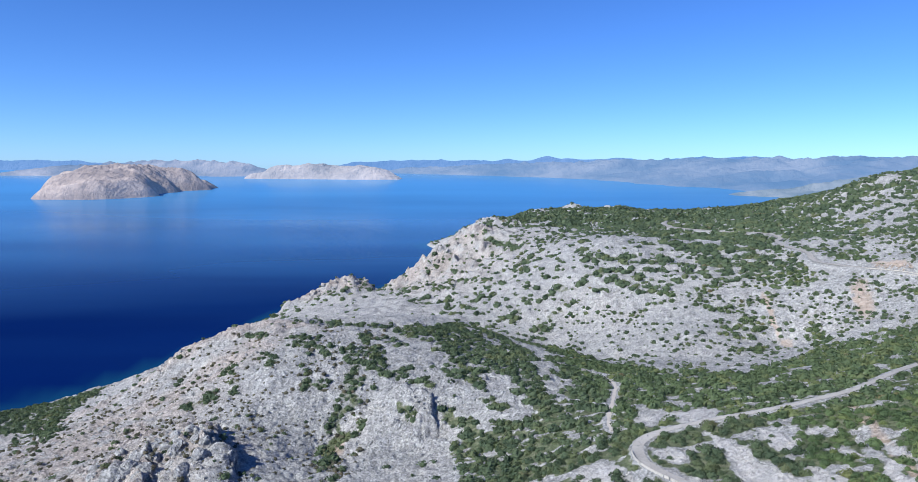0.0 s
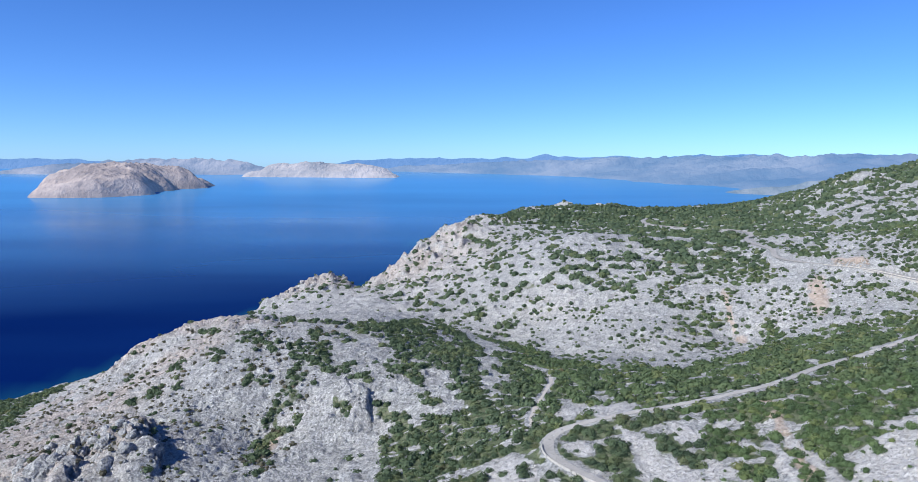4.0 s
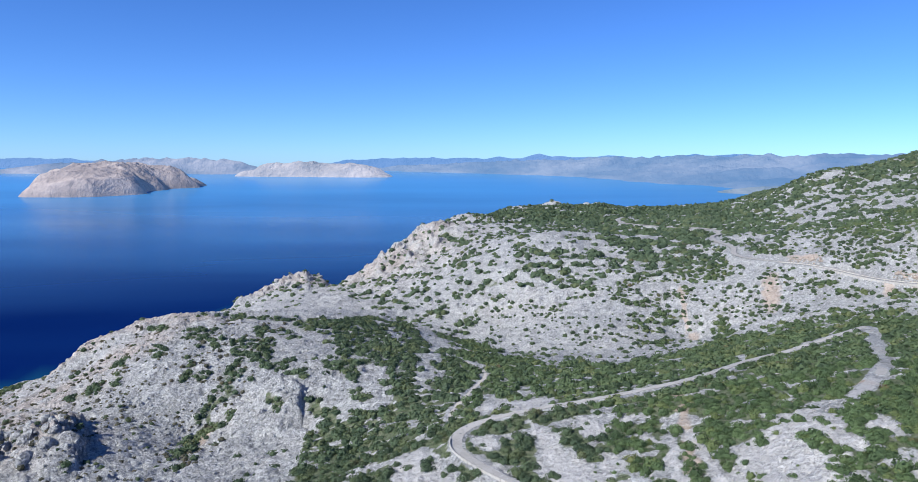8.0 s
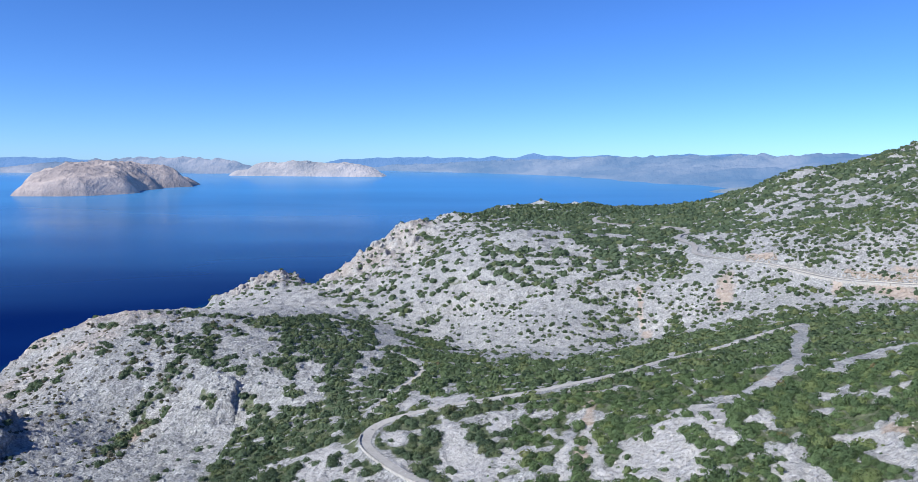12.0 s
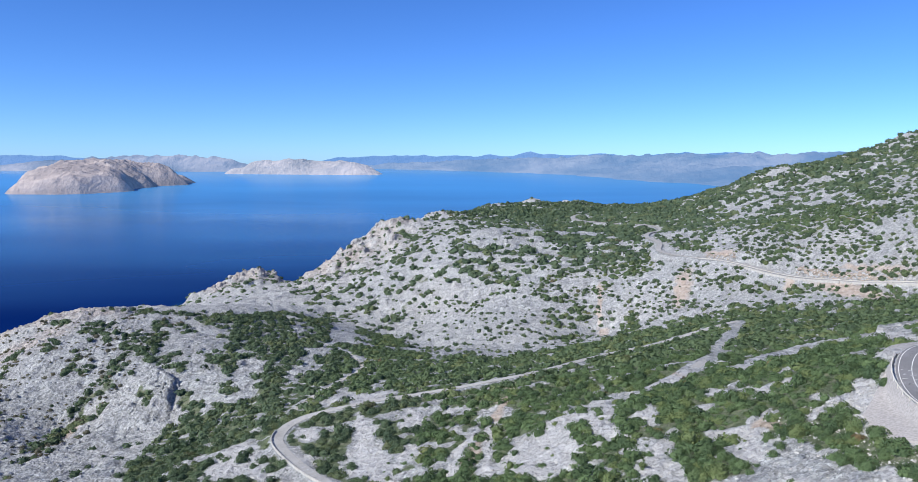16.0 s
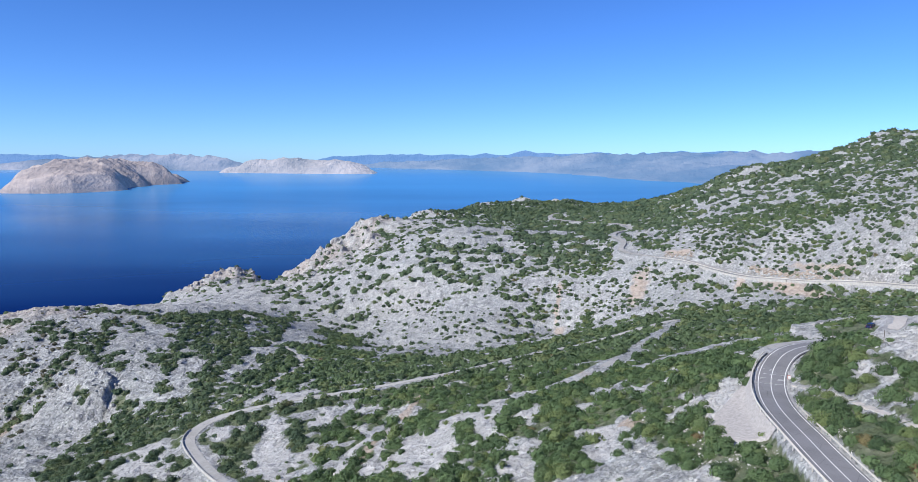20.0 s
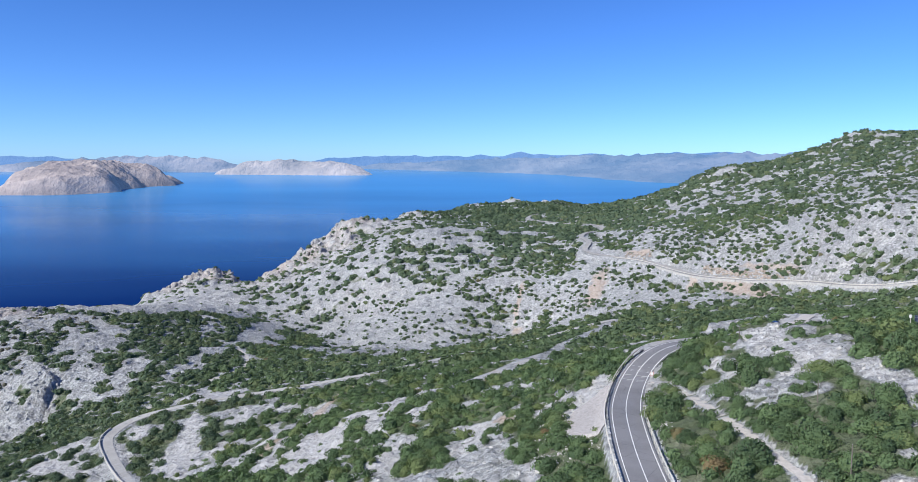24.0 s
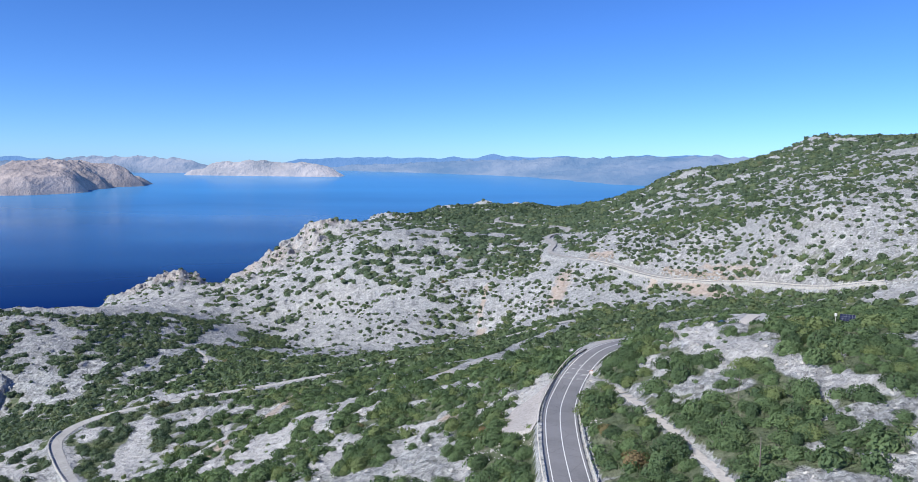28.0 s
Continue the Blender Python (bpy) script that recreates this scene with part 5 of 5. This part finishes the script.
def parked_car(at):
    base = new("car")
    base.matrix_basis = at
    tagged(base, "dark blue hatchback car parked on gravel beside the road", "car")
    bm = bmesh.new()
    box(bm, (0, 0, 0.62), (4.1, 1.72, 0.62), bevel=0.14)
    solid("body", bm, CAR_BLUE, base, shade=False)
    bm = bmesh.new()
    box(bm, (-0.25, 0, 1.15), (2.35, 1.5, 0.62), bevel=0.2)
    solid("cabin", bm, CAR_BLUE, base)
    for sx, sy, size, word in ((0.93, 0, (0.06, 1.25, 0.42), "windscreen"), (-1.43, 0, (0.06, 1.2, 0.36), "rear_window"), (-0.25, 0.745, (1.9, 0.05, 0.36), "side_window"), (-0.25, -0.745, (1.9, 0.05, 0.36), "side_window")):
        bm = bmesh.new()
        box(bm, (sx, sy, 1.18), size, bevel=0.015)
        solid(word, bm, GLASS_DARK, base, "dark tinted glass")
    for sx in (1.25, -1.25):
        for sy in (0.8, -0.8):
            bm = bmesh.new()
            rod(bm, (sx, sy - 0.1, 0.31), (sx, sy + 0.1, 0.31), 0.31, 0.31, 18)
            wheel = solid("wheel", bm, RUBBER, base, "black tyre")
            bm = bmesh.new()
            rod(bm, (sx, sy - 0.115, 0.31), (sx, sy + 0.115, 0.31), 0.19, 0.19, 12)
            solid("rim", bm, STEEL, wheel)
    for sy in (0.62, -0.62):
        bm = bmesh.new()
        box(bm, (2.04, sy, 0.72), (0.07, 0.34, 0.16), bevel=0.02)
        solid("headlight", bm, CLEAR_LENS, base)
        bm = bmesh.new()
        box(bm, (-2.04, sy, 0.76), (0.07, 0.26, 0.18), bevel=0.02)
        solid("tail_light", bm, RED_LENS, base)
        bm = bmesh.new()
        box(bm, (0.72, sy * 1.5, 0.98), (0.12, 0.2, 0.13), bevel=0.03)
        solid("mirror", bm, CAR_BLUE, base)
    for sx in (2.03, -2.03):
        bm = bmesh.new()
        box(bm, (sx, 0, 0.42), (0.14, 1.66, 0.2), bevel=0.05)
        solid("bumper", bm, CAR_BLUE, base)


parked_car(pose(268, 209.5, spot_height(268, 209.5) + 0.05, 0, 0, 40))


def solar_array(x, y):
    z = spot_height(x, y)
    base = new("solar_array")
    base.matrix_basis = pose(x, y, z, 0, 0, -30)
    tagged(base, "dark blue solar panels on a tilted steel stand in scrub", "solar panel")
    lean = math.radians(38)
    rise = Matrix.Translation((0, 0, 1.35)) @ Matrix.Rotation(lean, 4, "X") @ Matrix.Scale(0.95, 4)
    for col in range(5):
        for row in range(3):
            bm = bmesh.new()
            box(bm, (-1.08 + 0.54 * col, -0.6 + 0.6 * row, 0.03), (0.50, 0.56, 0.035))
            bmesh.ops.transform(bm, matrix=rise, verts=bm.verts)
            panel = solid("panel", bm, CELL_BLUE, base)
            bm = bmesh.new()
            for off in (-1, 1):
                box(bm, (-1.08 + 0.54 * col, -0.6 + 0.6 * row + 0.285 * off, 0.03), (0.54, 0.016, 0.05))
                box(bm, (-1.08 + 0.54 * col + 0.255 * off, -0.6 + 0.6 * row, 0.03), (0.016, 0.54, 0.05))
            bmesh.ops.transform(bm, matrix=rise, verts=bm.verts)
            solid("frame", bm, SIGN_GREY, panel)
    for sx in (-0.95, 0.95):
        for sy, top in ((-0.65, 0.82), (0.65, 1.82)):
            bm = bmesh.new()
            rod(bm, (sx, sy, -0.6), (sx, sy, top), 0.05, 0.05)
            solid("leg", bm, STEEL, base)
        bm = bmesh.new()
        rod(bm, (sx, -0.75, 0.73), (sx, 0.75, 1.90), 0.04, 0.04)
        solid("brace", bm, STEEL, base)
    z2 = spot_height(x - 2.4, y - 0.3)
    box_thing = new("equipment_cabinet")
    box_thing.matrix_basis = pose(x - 2.4, y - 0.3, z2)
    tagged(box_thing, "small white equipment cabinet on a post by the panels", "cabinet")
    bm = bmesh.new()
    rod(bm, (0, 0, -0.4), (0, 0, 1.9), 0.05, 0.05)
    solid("post", bm, STEEL, box_thing)
    bm = bmesh.new()
    box(bm, (0, 0, 2.1), (0.35, 0.3, 0.55), bevel=0.02)
    solid("body", bm, WHITE_PLASTIC, box_thing)
    bm = bmesh.new()
    box(bm, (0, -0.165, 2.1), (0.29, 0.02, 0.48), bevel=0.005)
    solid("door", bm, WHITE_PLASTIC, box_thing)


solar_array(257, 124)


def wooden_pole(x, y, tall, label, lean=2.0):
    base = new("pole")
    base.matrix_basis = pose(x, y, spot_height(x, y), lean, -lean * 0.6, 0)
    tagged(base, label, "pole", "old poles")
    bm = bmesh.new()
    rod(bm, (0, 0, -0.5), (0, 0, tall), 0.09, 0.06)
    solid("shaft", bm, WOOD, base)
    bm = bmesh.new()
    rod(bm, (0, 0, tall), (0, 0, tall + 0.06), 0.075, 0.02)
    solid("cap", bm, DARK_STEEL, base)


for px, py, tall in ((229, 136, 3.2), (252, 200, 3.0), (227, 100, 3.4), (221, 79, 3.8)):
    wooden_pole(px, py, tall, "thin weathered wooden pole standing in the scrub")


def road_sign(x, y, turn, tall, wide, high, face, back, label):
    base = new("road_sign")
    base.matrix_basis = pose(x, y, spot_height(x, y), 0, 0, turn)
    tagged(base, label, "road sign")
    bm = bmesh.new()
    rod(bm, (0, 0, -0.3), (0, 0, tall), 0.035, 0.035)
    solid("post", bm, STEEL, base)
    bm = bmesh.new()
    box(bm, (0, -0.05, tall - high / 2), (wide, 0.03, high), bevel=0.01)
    plate = solid("plate", bm, back, base)
    bm = bmesh.new()
    box(bm, (0, -0.07, tall - high / 2), (wide * 0.86, 0.012, high * 0.86), bevel=0.004)
    solid("face", bm, face, plate)


road_sign(225.5, 176, 20, 2.3, 0.8, 1.1, SIGN_GREY, SIGN_GREY, "grey metal road sign seen from behind at the bend")
road_sign(213.6, 141.5, -10, 1.5, 0.7, 0.8, WHITE_PLASTIC, RED_PAINT, "white and red warning sign beside the road")


def delineator(x, y, z):
    base = new("delineator_post")
    base.matrix_basis = pose(x, y, z)
    tagged(base, "white plastic road marker post with dark band", "marker post", "road marker posts")
    bm = bmesh.new()
    box(bm, (0, 0, 0.42), (0.12, 0.10, 1.05), bevel=0.02)
    solid("stem", bm, WHITE_PLASTIC, base)
    bm = bmesh.new()
    box(bm, (0, 0, 0.80), (0.13, 0.11, 0.18), bevel=0.01)
    solid("band", bm, RUBBER, base, "black band")
    return base


edge, _ = line_offset(main_line, 3.8)
marker = None
for want in (72, 88, 100, 114, 128, 148):
    j = int(np.argmin(np.abs(edge[:, 1] - want)))
    if marker is None:
        marker = delineator(*edge[j])
    else:
        copy_thing(marker, pose(*edge[j]))


# ---- retaining wall under the coast road ----
def retaining_wall(line, off, y0, y1, label):
    p, turn = line_offset(line, off)
    k = np.flatnonzero((p[:, 1] > y0) & (p[:, 1] < y1))[::3]
    base = tagged(new("retaining_wall"), label, "wall", kind="structure")
    base.location = p[k[len(k) // 2]]
    bm = bmesh.new()
    box(bm, (0, 0, -2.85), (3.06, 0.5, 5.4), bevel=0.05)
    first = solid("panel", bm, CONCRETE, base, at=pose(*(p[k[0]] - np.array(base.location)), 0, 0, math.degrees(turn[k[0]])))
    for j in k[1:]:
        again = new("panel", first.data)
        again.parent, again.matrix_basis = base, pose(*(p[j] - np.array(base.location)), 0, 0, math.degrees(turn[j]))


retaining_wall(fine[2], -4.5, 285, 486, "pale concrete retaining wall below the coast road")


# ---- low parapet along the old road's outer edge ----
def parapet(line, off, y0, y1, label):
    p, turn = line_offset(line, off)
    k = np.flatnonzero((p[:, 1] > y0) & (p[:, 1] < y1) & (p[:, 0] < 106))[::2]
    base = tagged(new("parapet"), label, "wall", kind="structure")
    base.location = p[k[len(k) // 2]]
    bm = bmesh.new()
    box(bm, (0, 0, 0.0), (2.02, 0.34, 1.1), bevel=0.06)
    first = None
    for j in k:
        at = pose(*(p[j] - np.array(base.location)), 0, 0, math.degrees(turn[j]))
        if first is None:
            first = solid("stone", bm, CONCRETE, base, at=at)
        else:
            again = new("stone", first.data)
            again.parent, again.matrix_basis = base, at


parapet(fine[1], -2.0, 150, 236, "low weathered stone parapet beside the old road")


# ---- loose rock ----
def stone_shape(seed):
    g = np.random.default_rng(seed)
    bm = bmesh.new()
    bmesh.ops.create_icosphere(bm, subdivisions=1, radius=1.0)
    co = np.array([v.co for v in bm.verts]) * g.uniform(0.6, 1.2, (len(bm.verts), 1)) * (1.0, 0.8, 0.6)
    tri = np.array([[v.index for v in f.verts] for f in bm.faces])
    bm.free()
    return co, tri


STONES = [stone_shape(700 + k) for k in range(6)]


def stone_field(name, x, y, z, r, material, label, seed):
    g = np.random.default_rng(seed)
    which, turn = g.integers(0, len(STONES), len(x)), g.uniform(0, 6.28, len(x))
    cos, faces, at = [], [], 0
    for w, (co, tri) in enumerate(STONES):
        k = np.flatnonzero(which == w)
        c, s = np.cos(turn[k])[:, None], np.sin(turn[k])[:, None]
        p = np.stack([x[k, None] + r[k, None] * (co[:, 0] * c - co[:, 1] * s), y[k, None] + r[k, None] * (co[:, 0] * s + co[:, 1] * c), z[k, None] + r[k, None] * co[:, 2]], -1)
        cos.append(p.reshape(-1, 3))
        faces.append((tri[None] + (at + len(co) * np.arange(len(k)))[:, None, None]).reshape(-1, 3))
        at += len(co) * len(k)
    tagged(new(name, mesh_from(name, np.concatenate(cos), np.concatenate(faces), material)), label, "rubble", kind="stuff")


def loose_stones(x0, x1, y0, y1, count, seed, small, large, bare_only=True):
    g = np.random.default_rng(seed)
    x, y = g.uniform(x0, x1, count), g.uniform(y0, y1, count)
    z, veg, _, road = ground_at(x, y)
    ok = (road < 0.2) & (veg < 0.45 if bare_only else veg < 2)
    r = small + (large - small) * g.uniform(0, 1, count) ** 4
    return x[ok], y[ok], z[ok] - 0.1 * r[ok], r[ok]


stone_field("rubble", *loose_stones(20, 300, 60, 260, 12000, 31, 0.14, 0.6), PALE_ROCK, "pale limestone rubble scattered over bare slope", 41)
stone_field("slope_rubble", *loose_stones(-230, 60, 240, 470, 5000, 32, 0.3, 1.5), GROUND, "grey limestone blocks scattered over the rocky slope", 42)
up, _ = line_offset(fine[2], 6.5)
g = np.random.default_rng(33)
k = g.choice(np.flatnonzero(((up[:, 1] > 375) & (up[:, 1] < 440)) | (up[:, 1] > 492)), 900)
cx, cy = up[k, 0] + g.uniform(-2.5, 2.5, 900), up[k, 1] + g.uniform(-1.5, 2.0, 900)
stone_field("rockfall", cx, cy, ground_at(cx, cy)[0], 0.35 + 1.0 * g.uniform(0, 1, 900) ** 3, RUST_ROCK, "rusty broken rock along the road cutting", 43)
sx, sy, sz, sr = loose_stones(186, 208, 104, 152, 2500, 34, 0.1, 0.45, False)
stone_field("embankment_stones", sx, sy, sz, sr, PALE_ROCK, "pale gravel and stones on the road embankment", 44)


# ---- rock outcrops: faceted blocks standing out of the slopes ----
def block_shape(seed):
    g = np.random.default_rng(seed)
    bm = bmesh.new()
    bmesh.ops.create_icosphere(bm, subdivisions=2, radius=1.0)
    v = np.array([w.co for w in bm.verts])
    n = g.normal(size=(11, 3))
    n /= np.linalg.norm(n, axis=1)[:, None]
    reach = g.uniform(0.62, 1.0, 11)
    along = np.maximum(v @ n.T, 1e-3)
    co = v * np.minimum((reach / along).min(1), 1.25)[:, None] * (1.0, 0.85, 0.95)
    tri = np.array([[w.index for w in f.verts] for f in bm.faces])
    bm.free()
    return co, tri


BLOCKS = [block_shape(800 + k) for k in range(8)]


def outcrop(name, line, spread, count, small, large, label, seed, sink=0.35):
    """Blocks strewn along a line in plan."""
    g = np.random.default_rng(seed)
    p = np.array(line, float)
    leg = np.hypot(*np.diff(p, axis=0).T)
    at = g.uniform(0, leg.sum(), count)
    k = np.clip(np.searchsorted(np.cumsum(leg), at), 0, len(leg) - 1)
    f = ((at - (np.cumsum(leg) - leg)[k]) / leg[k])[:, None]
    q = p[k] * (1 - f) + p[k + 1] * f + g.normal(size=(count, 2)) * spread
    r = small + (large - small) * g.uniform(0, 1, count) ** 2
    z = ground_at(q[:, 0], q[:, 1])[0] - sink * r
    cos, faces, n0 = [], [], 0
    for j in range(count):
        co, tri = BLOCKS[j % len(BLOCKS)]
        m = np.array(Euler((g.uniform(-0.4, 0.4), g.uniform(-0.4, 0.4), g.uniform(0, 6.28))).to_matrix())
        cos.append((co * (r[j] * g.uniform(0.7, 1.3), r[j], r[j] * g.uniform(0.7, 1.2))) @ m.T + (q[j, 0], q[j, 1], z[j]))
        faces.append(tri + n0)
        n0 += len(co)
    co = np.concatenate(cos)
    pink = np.full(len(co), 0.8 if "cliff" in name else 0.1)
    tagged(new(name, mesh_from(name, co, np.concatenate(faces), GROUND, False, (("cliff", pink),))), label, "rock outcrop", kind="stuff")


outcrop("slope_crag", [(-126, 258), (-118, 272), (-106, 288), (-96, 270)], 7.0, 190, 0.9, 4.0, "jagged grey limestone crag on the open slope", 51, 0.5)
outcrop("upper_crag", [(-30, 310), (-18, 330), (-24, 344)], 5.0, 50, 0.6, 2.2, "broken limestone crag above the valley", 52)
outcrop("sea_cliff_rocks", [(-250, 440), (-212, 458), (-168, 462), (-122, 470)], 7.0, 130, 1.2, 3.6, "pinkish broken rock along the sea cliff edge", 53, 0.55)
outcrop("headland_cliff_rocks", [(-190, 895), (-150, 912), (-118, 938)], 4.0, 60, 1.6, 4.0, "pale jagged rock fin above the sea", 54, 0.6)
outcrop("gorge_cliff_rocks", [(-75, 975), (-40, 1005), (-5, 1040), (25, 1060)], 14.0, 150, 2.0, 5.5, "pale rugged cliff face above the sea", 55, 0.7)
outcrop("far_cliff_rocks", [(20, 1560), (50, 1660), (80, 1740)], 14.0, 60, 3.0, 6.0, "pale broken cliff at the end of the plateau", 56, 0.6)
outcrop("hill_rocks", [(360, 470), (420, 600), (470, 760), (510, 620)], 32.0, 170, 0.9, 3.2, "grey limestone ledges on the upper hillside", 57, 0.5)
outcrop("middle_hill_rocks", [(70, 600), (120, 560), (190, 600), (160, 690)], 28.0, 150, 0.8, 2.8, "grey limestone ledges on the middle hill", 58, 0.5)
outcrop("roadside_rocks", [(226, 126), (230, 150), (244, 140), (256, 190)], 5.0, 110, 0.3, 1.2, "pale fractured limestone slab beside the road", 59, 0.5)

outcrop("plateau_rocks", [(222, 2010), (325, 2137), (450, 2060), (560, 2160)], 26.0, 60, 4.0, 11.0, "white rock knolls on the far green headland", 60, 0.5)
